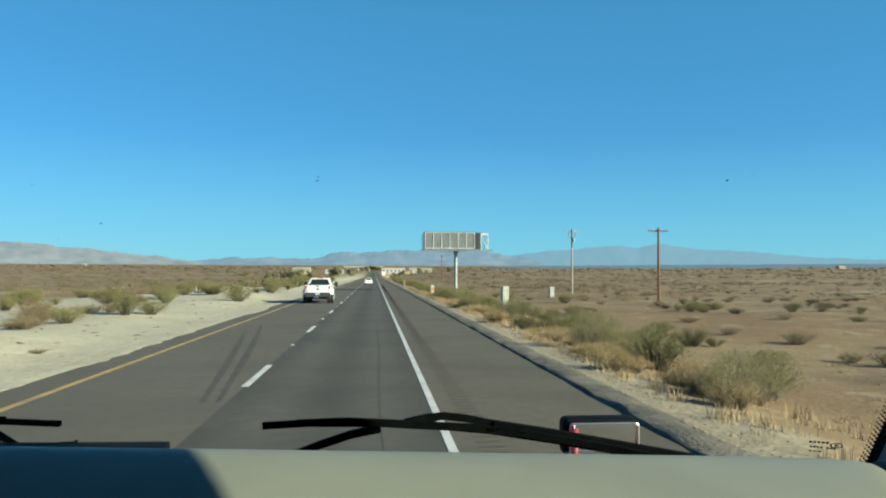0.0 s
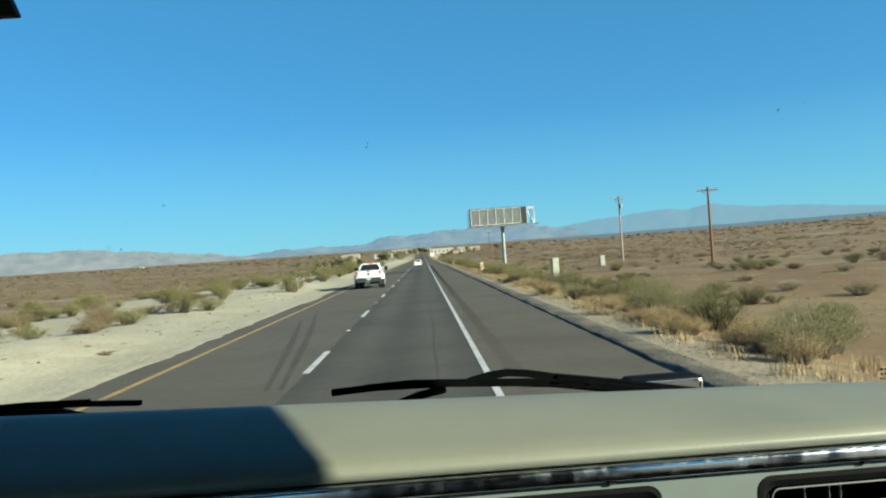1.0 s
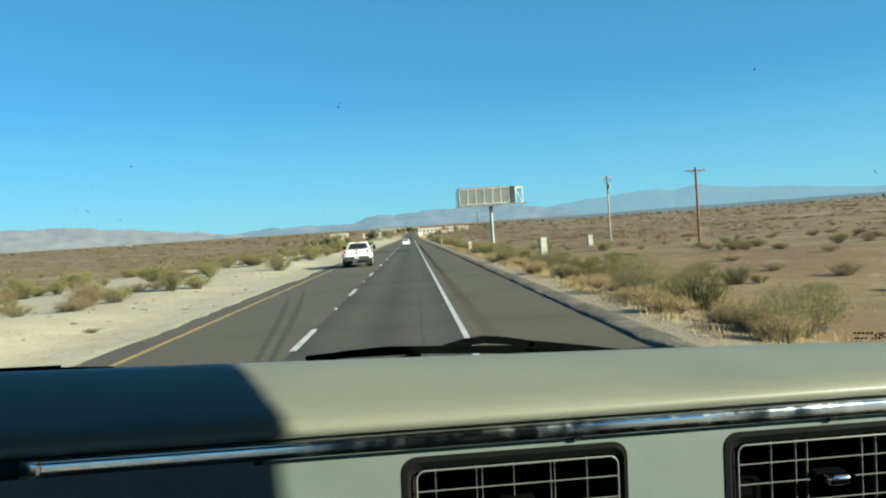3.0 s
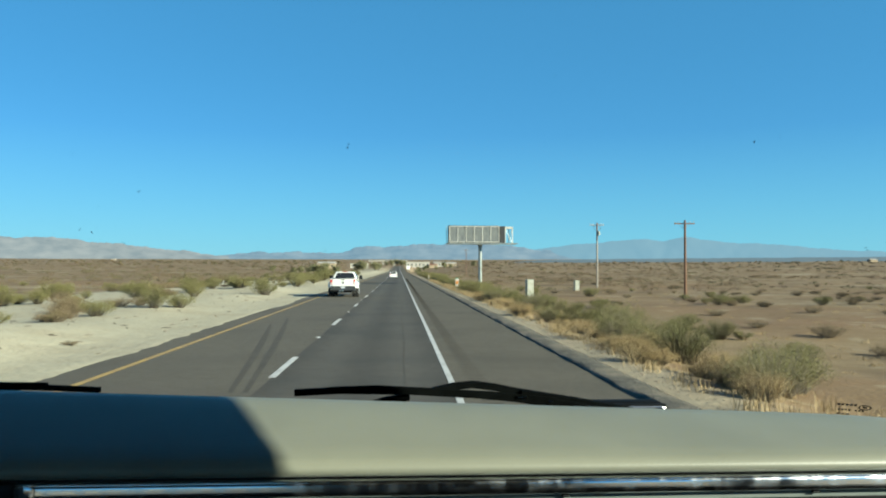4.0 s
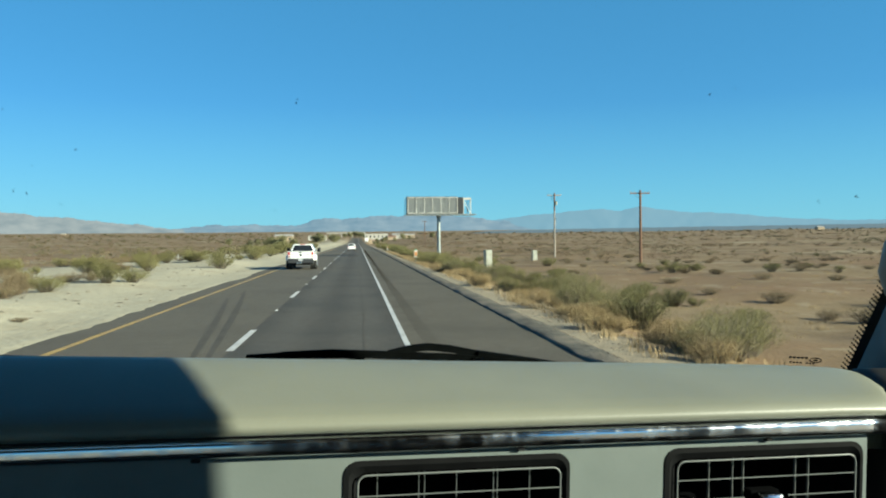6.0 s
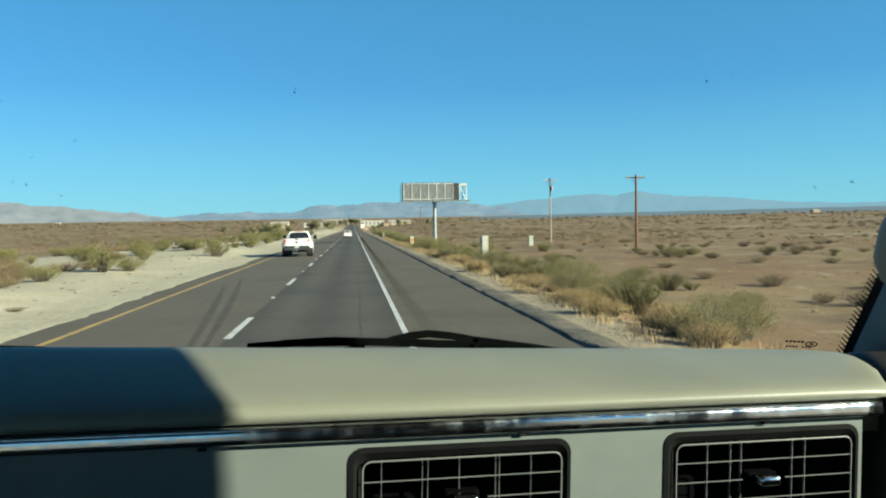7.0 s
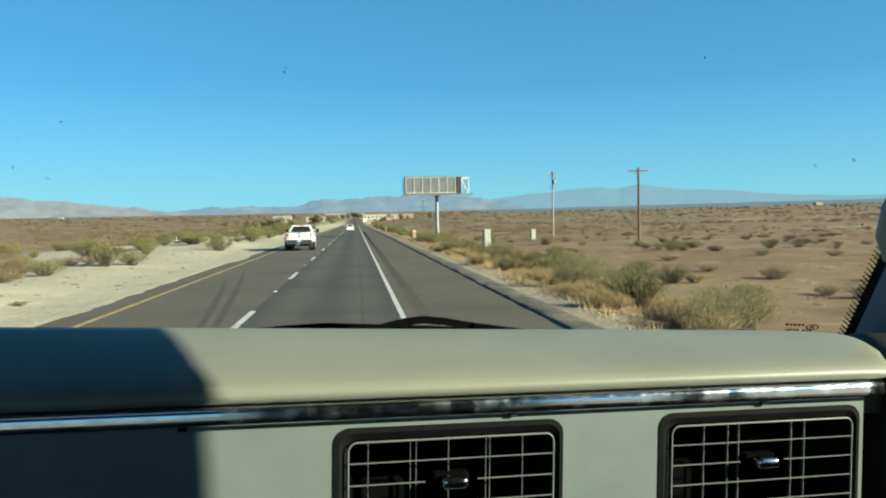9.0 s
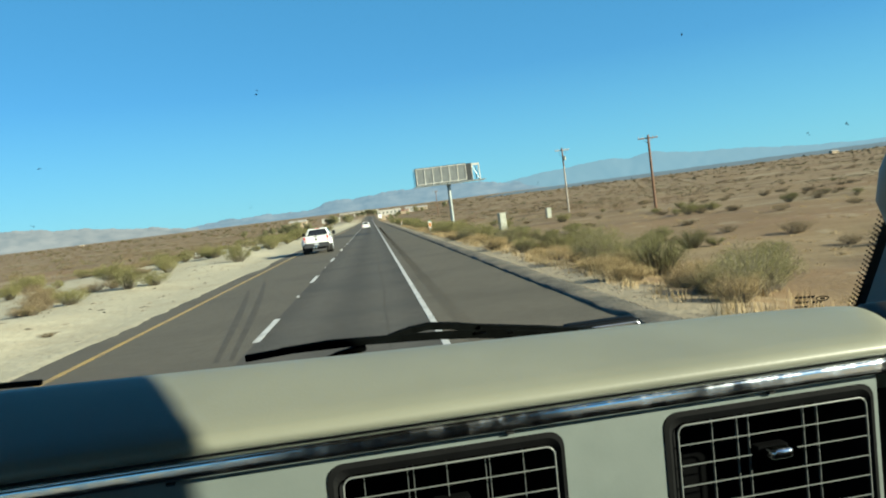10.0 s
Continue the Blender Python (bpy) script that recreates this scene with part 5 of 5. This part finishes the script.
for k in range(6):
    bm = bmesh.new()
    n = 8
    x0, x1 = xl + pw * k + 0.05, xl + pw * (k + 1) - 0.05
    rs = np.random.RandomState(200 + k)
    g = [[bm.verts.new((x0 + (x1 - x0) * i / n, -0.004 + rs.normal(0, 0.012) * (0 < i < n and 0 < j < n), bot + 0.06 + (top - bot - 0.12) * j / n)) for i in range(n + 1)] for j in range(n + 1)]
    for a, b in zip(g, g[1:]):
        for i in range(n):
            bm.faces.new((a[i], a[i + 1], b[i + 1], b[i]))
    part("panel", bm, SHEET, bb, "streaked grey weathered panel", smooth=True)
for k in range(7):
    x = xl + pw * k
    part("frame_bar", new_box(x - 0.045, x + 0.045, -0.06, 0.02, bot, top, 0.008, 1), STEEL_WHITE, bb, "white frame bar")
for z in (bot, top):
    part("frame_rail", new_box(xl - 0.05, xr + 0.05, -0.07, 0.02, z - 0.05, z + 0.05, 0.008, 1), STEEL_WHITE, bb, "white frame rail")
for z, a, b in ((bot - 0.22, xl - 0.3, xr + 2.6), (bot - 0.34, xl - 0.3, xr + 2.3)):
    part("walkway_beam", new_box(a, b, -0.95, -0.85, z - 0.05, z + 0.05, 0.01, 1), STEEL, bb)
part("catwalk", new_box(xl - 0.3, xr + 2.6, -0.9, 0.0, bot - 0.2, bot - 0.17, 0.005, 1), STEEL, bb)
part("rear_beam", new_box(xl - 0.3, xr + 2.4, 0.3, 0.42, bot - 0.36, bot - 0.16, 0.01, 1), STEEL, bb)
for k in range(6):
    x = xl + 0.35 + 1.55 * k
    bm = bmesh.new()
    tube(bm, (x, 0.4, bot - 0.3), (x - 0.12, -1.35, bot - 0.36), 0.05, seg=8)
    part("outrigger", bm, STEEL, bb)
    part("lamp", new_box(x - 0.32, x + 0.02, -1.45, -1.25, bot - 0.40, bot - 0.28, 0.02, 1), STEEL, bb, "flood lamp under the panels")
# open truss of the second face
tx0, tx1 = xr + 0.92, xr + 1.95
for x in (tx0, tx1):
    part("truss_post", new_box(x - 0.06, x + 0.06, 0.2, 0.32, bot - 0.2, top, 0.01, 1), STEEL_WHITE, bb)
part("truss_head", new_box(tx0, tx1 + 0.06, 0.18, 0.34, top - 0.32, top, 0.01, 1), STEEL_WHITE, bb)
for a, b in (((tx0, 0.26, top - 0.3), (tx1 - 0.1, 0.26, bot - 0.1)), ((tx1, 0.5, top - 0.3), (tx0 + 0.5, 0.5, bot - 0.1)), ((tx0 + 0.55, 0.6, top - 0.1), (tx0 + 0.55, 0.6, bot - 0.1))):
    part("truss_brace", new_tube(a, b, 0.05, seg=8), STEEL, bb)
for z in (bot + 0.35, bot + 1.1, bot + 1.8):
    part("rung", new_tube((xl - 0.32, 0.5, z), (xl - 0.32, 1.1, z + 0.3), 0.03, seg=6), STEEL, bb)
part("rear_post", new_tube((xl - 0.34, 1.1, bot - 0.35), (xl - 0.34, 1.1, top + 0.05), 0.04, seg=8), STEEL, bb)


def post(name, label, x, y, h, w, material, bands=()):
    z = float(ground_z(x, y))
    p = thing(name, label, "marker post", group="roadside posts", m=pose(x, y, z))
    part("blade", new_box(-w / 2, w / 2, -0.02, 0.02, -0.1, h, 0.008, 1), material, p)
    for a, b, bm_mat, nm in bands:
        part(nm, new_box(-w / 2 - 0.002, w / 2 + 0.002, -0.026, -0.018, a, b, 0.002, 1), bm_mat, p)


for x, y, h in ((5.9, 152, 1.0), (6.2, 205, 1.1), (6.9, 212, 1.3), (-19.0, 84, 0.8), (-33.0, 120, 1.0)):
    post("delineator_post", "slim white roadside delineator post", x, y, h, 0.09 if y < 100 else 0.14, STEEL_WHITE, ((h * 0.72, h * 0.86, ORANGE, "reflector"),) if x > 0 else ())
# marker beside the right shoulder
z = float(ground_z(5.6, 74))
mk = thing("object_marker", "orange and white marker panel with a green tab on a post", "road marker", m=pose(5.6, 74, z))
part("stake", new_box(-0.03, 0.03, 0.0, 0.03, -0.3, 0.75, 0.005, 1), STEEL, mk)
part("panel", new_box(-0.15, 0.15, -0.012, 0.0, 0.55, 1.25, 0.004, 1), STEEL_WHITE, mk)
part("reflector", new_box(-0.11, 0.11, -0.018, -0.012, 0.72, 1.08, 0.002, 1), ORANGE, mk, "orange reflector")
part("tab", new_box(-0.13, 0.13, -0.012, 0.0, 1.251, 1.34, 0.003, 1), GREEN_TAB, mk, "green tab")

# ---- settlement in the distance ----
def building(x, y, w, d, h, wall, roof, label, windows=5, pitch=0.0, kind="building"):
    z = float(ground_z(x, y))
    b = thing(kind, label, "building", group="distant buildings", m=pose(x, y, z))
    part("wall", new_box(-w / 2, w / 2, -d / 2, d / 2, -1.0, h, 0.05, 1), wall, b)
    bm = bmesh.new()
    if pitch:
        hull8(bm, (-w / 2 - 0.4, w / 2 + 0.4, -d / 2 - 0.4, d / 2 + 0.4, h), (-w / 2 + 0.2, w / 2 - 0.2, -0.2, 0.2, h + pitch))
    else:
        box(bm, -w / 2 - 0.3, w / 2 + 0.3, -d / 2 - 0.3, d / 2 + 0.3, h, h + 0.35, 0.05, 1)
    part("roof", bm, roof, b)
    for k in range(windows):
        u = -w / 2 + w * (k + 0.5) / windows
        part("window", new_box(u - 0.7, u + 0.7, -d / 2 - 0.06, -d / 2 + 0.02, h * 0.35, h * 0.7, 0.02, 1), PANE, b)
    part("door", new_box(-w * 0.27 - 0.6, -w * 0.27 + 0.6, -d / 2 - 0.08, -d / 2 + 0.02, -0.2, 2.1, 0.02, 1), WALL_TAN, b)


building(21, 860, 26, 14, 6.2, WALL_WHITE, ROOF, "long low white roadside building", 6)
building(38, 850, 9, 12, 3.4, WALL_TAN, ROOF_RED, "small tan building with a rust-coloured roof", 2, 1.2)
building(49, 930, 14, 12, 4.6, WALL_WHITE, ROOF, "white shed with a pale pitched roof", 3, 1.5)
building(64, 960, 15, 12, 3.8, WALL_TAN, ROOF, "tan house with a pale pitched roof", 3, 1.8)
building(11.5, 640, 6, 8, 3.0, WALL_TAN, ROOF_RED, "tan kiosk with a rust-coloured roof", 2)
building(-58, 620, 14, 10, 4.0, WALL_TAN, ROOF, "tan house beyond the trees", 3, 1.6)
building(-36, 700, 16, 10, 4.0, WALL_WHITE, ROOF, "low white house beyond the trees", 3)
for k, (az, r) in enumerate(((21.2, 2300), (22.6, 1500), (-20, 2300), (32.6, 1300))):
    building(r * math.sin(radians(az)), r * math.cos(radians(az)), 11, 9, 2.4, WALL_TAN, ROOF, "far ranch building on the plain", 3, 1.5)

# overpass across the road
ov = thing("overpass", "pale concrete road overpass far ahead", "bridge", m=pose(-14, 960, float(ground_z(-14, 960))))
part("deck", new_box(-24, 24, -4, 4, 4.5, 5.3, 0.1, 1), WALL_WHITE, ov)
part("parapet", new_box(-24, 24, -4.2, -3.9, 5.3, 5.9, 0.03, 1), WALL_WHITE, ov)
for x in (-20, -6, 8, 20):
    part("pier", new_box(x - 0.5, x + 0.5, -3, 3, -3, 4.5, 0.1, 1), WALL_WHITE, ov)


def tree(x, y, h, seed, m=None):
    z = float(ground_z(x, y))
    t = thing("tree", "bushy olive green desert tree with an uneven crown", "tree", group="roadside trees", m=pose(x, y, z))
    rs = np.random.RandomState(seed)
    bm = bmesh.new()
    tube(bm, (0, 0, -0.3), (0.1, 0.05, h * 0.42), 0.05 * h ** 0.8, 0.03 * h ** 0.8, seg=8)
    limbs = []
    for k in range(12):
        a = k * 2.4 + rs.uniform(-0.4, 0.4)
        e = (h * 0.33 * math.cos(a) * rs.uniform(0.5, 1), h * 0.33 * math.sin(a) * rs.uniform(0.5, 1), h * rs.uniform(0.3, 0.9))
        tube(bm, (0.1, 0.05, h * rs.uniform(0.3, 0.42)), e, 0.018 * h ** 0.8, 0.007 * h ** 0.8, seg=5)
        limbs.append(e)
    part("trunk", bm, BARK, t)
    lv, lf = [], []
    for e in limbs:
        for k in range(150):
            p = np.array(e) + rs.normal(0, 1, 3) * (0.13 * h, 0.13 * h, 0.10 * h)
            b = len(lv)
            for j in range(3):
                lv.append(p + rs.normal(0, 0.035 * h, 3))
            lf.append((b, b + 1, b + 2))
    raw("crown", lv, lf, TREE_LEAF, t)
    return t


for k, (x, y, h) in enumerate(((-29, 300, 6.0), (-33, 306, 5.2), (-26, 318, 4.6), (-38, 330, 4.8), (-19, 400, 7.0), (-22, 404, 6.0), (-15, 470, 7.0), (-13.5, 500, 6.5), (-45, 352, 4.5), (-50, 365, 4.2), (-17, 560, 7.0), (75, 770, 7.5), (50, 740, 5.5), (-62, 380, 4.5), (-9, 915, 8.0), (-3.5, 925, 9.5), (1.5, 920, 9.0), (5.5, 915, 8.5), (-15, 905, 7.0), (8.5, 900, 6.0), (27, 745, 5.5), (45, 765, 8.5), (12.5, 560, 3.6), (16, 600, 4.0), (21, 640, 4.2), (17, 690, 4.4), (34, 700, 4.2))):
    tree(x, y, 0.78 * h, 300 + k)


# ---- vehicles on the road ----
def wheel(parent, x, y, r, w, name="wheel"):
    bm = bmesh.new()
    rings = []
    for dx, rr in ((-w / 2, r * 0.62), (-w / 2, r * 0.93), (-w * 0.36, r), (w * 0.36, r), (w / 2, r * 0.93), (w / 2, r * 0.62)):
        rings.append([(x + dx, y + rr * math.cos(a), r + rr * math.sin(a)) for a in np.linspace(0, 2 * math.pi, 25)[:-1]])
    loft(bm, rings)
    t = part(name, bm, TYRE, parent, "black tyre on an alloy rim")
    s = 1 if x > 0 else -1
    bm = bmesh.new()
    tube(bm, (x + s * (w / 2 - 0.06), y, r), (x + s * (w / 2 + 0.012), y, r), r * 0.62, r * 0.58, seg=20)
    tube(bm, (x + s * (w / 2), y, r), (x + s * (w / 2 + 0.03), y, r), r * 0.16, r * 0.13, seg=10)
    for k in range(6):
        a = k * math.pi / 3
        box(bm, x + s * (w / 2 + 0.004), x + s * (w / 2 + 0.022), y + 0.1 * r, y + 0.52 * r, r - 0.06 * r, r + 0.06 * r,
            m=Matrix.Translation((0, y, r)) @ Matrix.Rotation(a, 4, "X") @ Matrix.Translation((0, -y, -r)))
    part("rim", bm, RIM, t)


def quad_face(low, high, side):
    """Corners of one side of a tapering cabin, seen from outside: rear, right, left or front."""
    x0, x1, y0, y1, z0 = low
    a0, a1, b0, b1, z1 = high
    return {"rear": [(x0, y0, z0), (x1, y0, z0), (a1, b0, z1), (a0, b0, z1)],
            "right": [(x1, y0, z0), (x1, y1, z0), (a1, b1, z1), (a1, b0, z1)],
            "left": [(x0, y1, z0), (x0, y0, z0), (a0, b0, z1), (a0, b1, z1)],
            "front": [(x1, y1, z0), (x0, y1, z0), (a0, b1, z1), (a1, b1, z1)]}[side]


def pickup(x, y):
    p = thing("pickup_truck", "white dual-rear-wheel pickup truck with tow mirrors", "pickup truck", m=pose(x, y, road_z(y)))
    bm = bmesh.new()
    box(bm, -0.99, 0.99, 0.12, 2.42, 0.72, 1.44, 0.05, 3)
    part("bed", bm, WHITE_PAINT, p, smooth=False)
    part("bed_liner", new_box(-0.86, 0.86, 0.22, 2.36, 1.43, 1.452, 0.01, 1), BLACK, p, "black bed rail cap")
    tg = part("tailgate", new_box(-0.80, 0.80, 0.075, 0.15, 0.80, 1.42, 0.03, 3), WHITE_PAINT, p)
    part("tailgate_cap", new_box(-0.80, 0.80, 0.07, 0.16, 1.421, 1.45, 0.008, 1), BLACK, tg)
    part("tailgate_handle", new_box(-0.13, 0.13, 0.06, 0.08, 1.31, 1.38, 0.01, 2), BLACK, tg)
    bm = bmesh.new()
    hull8(bm, (-0.06, 0.06, 0.062, 0.078, 1.04), (-0.09, 0.09, 0.062, 0.078, 1.2), 0.01, 1)
    part("badge", bm, BLACK, tg, "dark shield badge")
    part("badge", new_box(-0.70, -0.52, 0.066, 0.078, 1.14, 1.18, 0.004, 1), STEEL, tg)
    part("badge", new_box(0.46, 0.66, 0.066, 0.078, 1.14, 1.18, 0.004, 1), STEEL, tg)
    for s in (-1, 1):
        li = part("tail_light", new_box(s * 0.905 - 0.07, s * 0.905 + 0.07, 0.07, 0.17, 1.0, 1.36, 0.03, 3), RED_LENS, p, "red tail light")
        part("reverse_lens", new_box(s * 0.895 - 0.06, s * 0.895 + 0.06, 0.06, 0.08, 1.05, 1.15, 0.01, 1), CLEAR_LENS, li)
        bm = bmesh.new()
        rings = []
        for yy, xo in ((0.45, 1.0), (0.55, 1.16), (0.8, 1.215), (1.6, 1.215), (1.85, 1.16), (1.98, 1.0)):
            rings.append([(s * 0.97, yy, 0.72), (s * xo, yy, 0.70), (s * xo, yy, 1.05), (s * (xo * 0.4 + 0.6 * 0.99), yy, 1.2), (s * 0.97, yy, 1.22)])
        loft(bm, rings)
        part("fender", bm, WHITE_PAINT, p, "flared rear fender", smooth=False)
        wheel(p, s * 1.06, 1.2, 0.40, 0.24)
        wheel(p, s * 0.80, 1.2, 0.40, 0.24)
        wheel(p, s * 0.90, 4.85, 0.40, 0.26)
        bm = bmesh.new()
        hull8(bm, (s * 1.23 - 0.13, s * 1.23 + 0.13, 3.72, 3.86, 1.30), (s * 1.23 - 0.12, s * 1.23 + 0.12, 3.72, 3.84, 1.66), 0.03, 2)
        mi = part("side_mirror", bm, BLACK, p, "black towing mirror")
        part("mirror_face", new_box(s * 1.23 - 0.10, s * 1.23 + 0.10, 3.708, 3.716, 1.35, 1.61, 0.003, 1), DARK_GLASS, mi)
        part("mirror_arm", new_tube((s * 0.95, 3.9, 1.44), (s * 1.20, 3.8, 1.46), 0.025), BLACK, mi)
    bp = part("bumper", new_box(-0.99, 0.99, -0.03, 0.16, 0.50, 0.86, 0.05, 3), ROAD_TONE_CHROME, p, "chrome step bumper, painted with the dark road it mirrors")
    part("number_plate", new_box(-0.16, 0.16, -0.045, -0.028, 0.68, 0.82, 0.004, 1), PLATE, bp)
    part("plate_bar", new_box(-0.12, 0.12, -0.050, -0.044, 0.73, 0.77), PLATE_INK, bp)
    hi = part("hitch", new_box(-0.05, 0.05, -0.26, 0.1, 0.46, 0.54, 0.01, 1), STEEL, p, "bare tow hitch")
    part("hitch_ball", new_tube((0, -0.22, 0.53), (0, -0.22, 0.63), 0.04, 0.03), CHROME_SMOOTH, hi)
    part("chain_box", new_box(-0.3, -0.14, -0.06, 0.05, 0.40, 0.54, 0.015, 1), STEEL, hi)
    part("underbody", new_box(-0.72, 0.72, 0.18, 5.4, 0.36, 0.74, 0.03, 1), BLACK, p)
    part("bed_skirt", new_box(-0.97, 0.97, 0.13, 2.42, 0.50, 0.73, 0.02, 1), BLACK, p)
    low, high = (-0.985, 0.985, 2.40, 4.42, 1.40), (-0.72, 0.72, 2.62, 3.85, 1.965)
    part("cab_lower", new_box(-0.99, 0.99, 2.43, 4.45, 0.62, 1.41, 0.06, 3), WHITE_PAINT, p)
    bm = bmesh.new()
    hull8(bm, low, high, 0.07, 3)
    part("cab_roof", bm, WHITE_PAINT, p)
    bm = bmesh.new()
    slab_on(bm, quad_face(low, high, "rear"), 0.07, 0.93, 0.10, 0.84, taper=0.02)
    part("rear_window", bm, DARK_GLASS, p, "dark tinted rear window")
    part("brake_light", new_box(-0.22, 0.22, 2.60, 2.66, 1.925, 1.965, 0.01, 1), RED_LENS, p)
    for sd in ("right", "left"):
        for u0, u1 in ((0.12, 0.46), (0.52, 0.84)):
            bm = bmesh.new()
            slab_on(bm, quad_face(low, high, sd), u0, u1, 0.14, 0.84, taper=0.02)
            part("side_window", bm, DARK_GLASS, p)
    bm = bmesh.new()
    slab_on(bm, quad_face(low, high, "front"), 0.08, 0.92, 0.1, 0.9)
    part("windscreen", bm, DARK_GLASS, p)
    bm = bmesh.new()
    hull8(bm, (-0.98, 0.98, 4.44, 5.95, 0.6), (-0.9, 0.9, 4.44, 5.8, 1.36), 0.08, 3)
    part("hood", bm, WHITE_PAINT, p)
    part("front_bumper", new_box(-1.0, 1.0, 5.85, 6.05, 0.45, 0.75, 0.05, 2), CHROME_SMOOTH, p)
    return p


pickup(-4.4, 60.0)


def sedan(x, y):
    p = thing("car", "small white sedan far ahead on the road", "car", m=pose(x, y, road_z(y)))
    bm = bmesh.new()
    hull8(bm, (-0.88, 0.88, 0.0, 4.6, 0.28), (-0.84, 0.84, 0.05, 4.5, 0.98), 0.1, 3)
    part("body", bm, WHITE_PAINT, p)
    low, high = (-0.84, 0.84, 0.55, 3.5, 0.94), (-0.60, 0.60, 1.15, 2.6, 1.45)
    bm = bmesh.new()
    hull8(bm, low, high, 0.08, 3)
    part("roof", bm, WHITE_PAINT, p)
    for sd in ("rear", "right", "left", "front"):
        bm = bmesh.new()
        slab_on(bm, quad_face(low, high, sd), 0.1, 0.9, 0.1, 0.85, taper=0.03)
        part("window", bm, DARK_GLASS, p)
    for s in (-1, 1):
        part("tail_light", new_box(s * 0.66 - 0.16, s * 0.66 + 0.16, -0.015, 0.06, 0.68, 0.84, 0.02, 2), RED_LENS, p)
        for yy in (0.85, 3.65):
            wheel(p, s * 0.76, yy, 0.32, 0.2)
    part("bumper", new_box(-0.8, 0.8, -0.06, 0.1, 0.3, 0.5, 0.04, 2), WHITE_PAINT, p)
    part("number_plate", new_box(-0.16, 0.16, -0.025, -0.008, 0.70, 0.80, 0.003, 1), PLATE, p)
    return p


sedan(-1.3, 172.0)


def box_truck(x, y):
    p = thing("box_truck", "white box trailer far ahead beside the road", "truck", m=pose(x, y, road_z(y)))
    part("cargo_box", new_box(-1.25, 1.25, 0, 9, 1.1, 3.9, 0.05, 1), WHITE_PAINT, p)
    part("bumper", new_box(-1.1, 1.1, 0.0, 0.15, 0.5, 0.65, 0.02, 1), STEEL, p)
    part("chassis", new_box(-0.5, 0.5, 0.1, 9.2, 0.75, 1.1, 0.02, 1), BLACK, p)
    part("cab", new_box(-1.2, 1.2, 9.1, 11.2, 0.7, 3.2, 0.12, 2), WHITE_PAINT, p)
    for s in (-1, 1):
        for yy in (1.2, 2.5, 9.9):
            wheel(p, s * 1.0, yy, 0.5, 0.3)


box_truck(6.6, 560.0)


def suv(x, y):
    p = thing("suv", "champagne silver estate car with a full-width red light bar", "car", m=pose(x, y, road_z(y)))
    bm = bmesh.new()
    hull8(bm, (-0.95, 0.95, 0.0, 5.05, 0.34), (-0.93, 0.93, 0.08, 4.9, 1.10), 0.12, 4)
    part("body", bm, SILVER_PAINT, p)
    low, high = (-0.92, 0.92, 0.10, 3.85, 1.06), (-0.70, 0.70, 0.42, 2.95, 1.72)
    bm = bmesh.new()
    hull8(bm, low, high, 0.1, 4)
    part("roof", bm, SILVER_PAINT, p)
    bm = bmesh.new()
    slab_on(bm, quad_face(low, high, "rear"), 0.08, 0.92, 0.12, 0.84, taper=0.02)
    part("rear_window", bm, DARK_GLASS, p, "dark tinted rear window")
    bm = bmesh.new()
    slab_on(bm, quad_face(low, high, "front"), 0.06, 0.94, 0.08, 0.92)
    part("windscreen", bm, DARK_GLASS, p)
    for sd, spans in (("right", ((0.12, 0.30), (0.35, 0.60), (0.63, 0.84))), ("left", ((0.16, 0.37), (0.40, 0.65), (0.70, 0.88)))):
        for u0, u1 in spans:
            bm = bmesh.new()
            slab_on(bm, quad_face(low, high, sd), u0, u1, 0.14, 0.84, taper=0.02)
            part("side_window", bm, DARK_GLASS, p)
    part("light_bar", new_box(-0.6, 0.6, 0.0, 0.08, 0.93, 1.0, 0.02, 2), RED_LENS, p, "red light bar")
    for s in (-1, 1):
        li = part("tail_light", new_box(s * 0.76 - 0.18, s * 0.76 + 0.18, -0.005, 0.22, 0.86, 1.06, 0.05, 3), RED_LENS, p, "red tail light")
        part("reverse_lens", new_box(s * 0.70 - 0.11, s * 0.70 + 0.11, -0.015, 0.01, 0.93, 0.98, 0.008, 1), CLEAR_LENS, li)
        for yy in (0.95, 4.0):
            wheel(p, s * 0.83, yy, 0.38, 0.25)
        bm = bmesh.new()
        box(bm, s * 1.03 - 0.11, s * 1.03 + 0.11, 3.35, 3.48, 1.1, 1.27, 0.04, 3)
        part("side_mirror", bm, BLACK, p)
        bm = bmesh.new()
        tube(bm, (s * 0.66, 0.6, 1.76), (s * 0.66, 2.8, 1.76), 0.022)
        for yy in (0.7, 1.7, 2.7):
            tube(bm, (s * 0.66, yy, 1.70), (s * 0.66, yy, 1.76), 0.02)
        part("roof_rail", bm, BLACK, p)
        for yy in (1.75, 2.75):
            if s > 0:
                part("door_handle", new_box(0.935, 0.965, yy, yy + 0.16, 0.98, 1.01, 0.008, 1), CHROME_SMOOTH, p)
    part("brake_light", new_box(-0.2, 0.2, 0.38, 0.44, 1.69, 1.73, 0.01, 1), RED_LENS, p)
    pl = part("number_plate", new_box(-0.17, 0.17, -0.02, 0.02, 0.74, 0.87, 0.004, 1), PLATE, p)
    part("plate_bar", new_box(-0.12, 0.12, -0.024, -0.018, 0.785, 0.83), PLATE_INK, pl)
    part("bumper", new_box(-0.94, 0.94, -0.06, 0.2, 0.36, 0.62, 0.07, 3), SILVER_PAINT, p)
    part("rear_sill", new_box(-0.7, 0.7, -0.07, 0.0, 0.33, 0.40, 0.02, 1), BLACK, p)


# just behind, in the passing lane
suv(-4.5, -5.6)
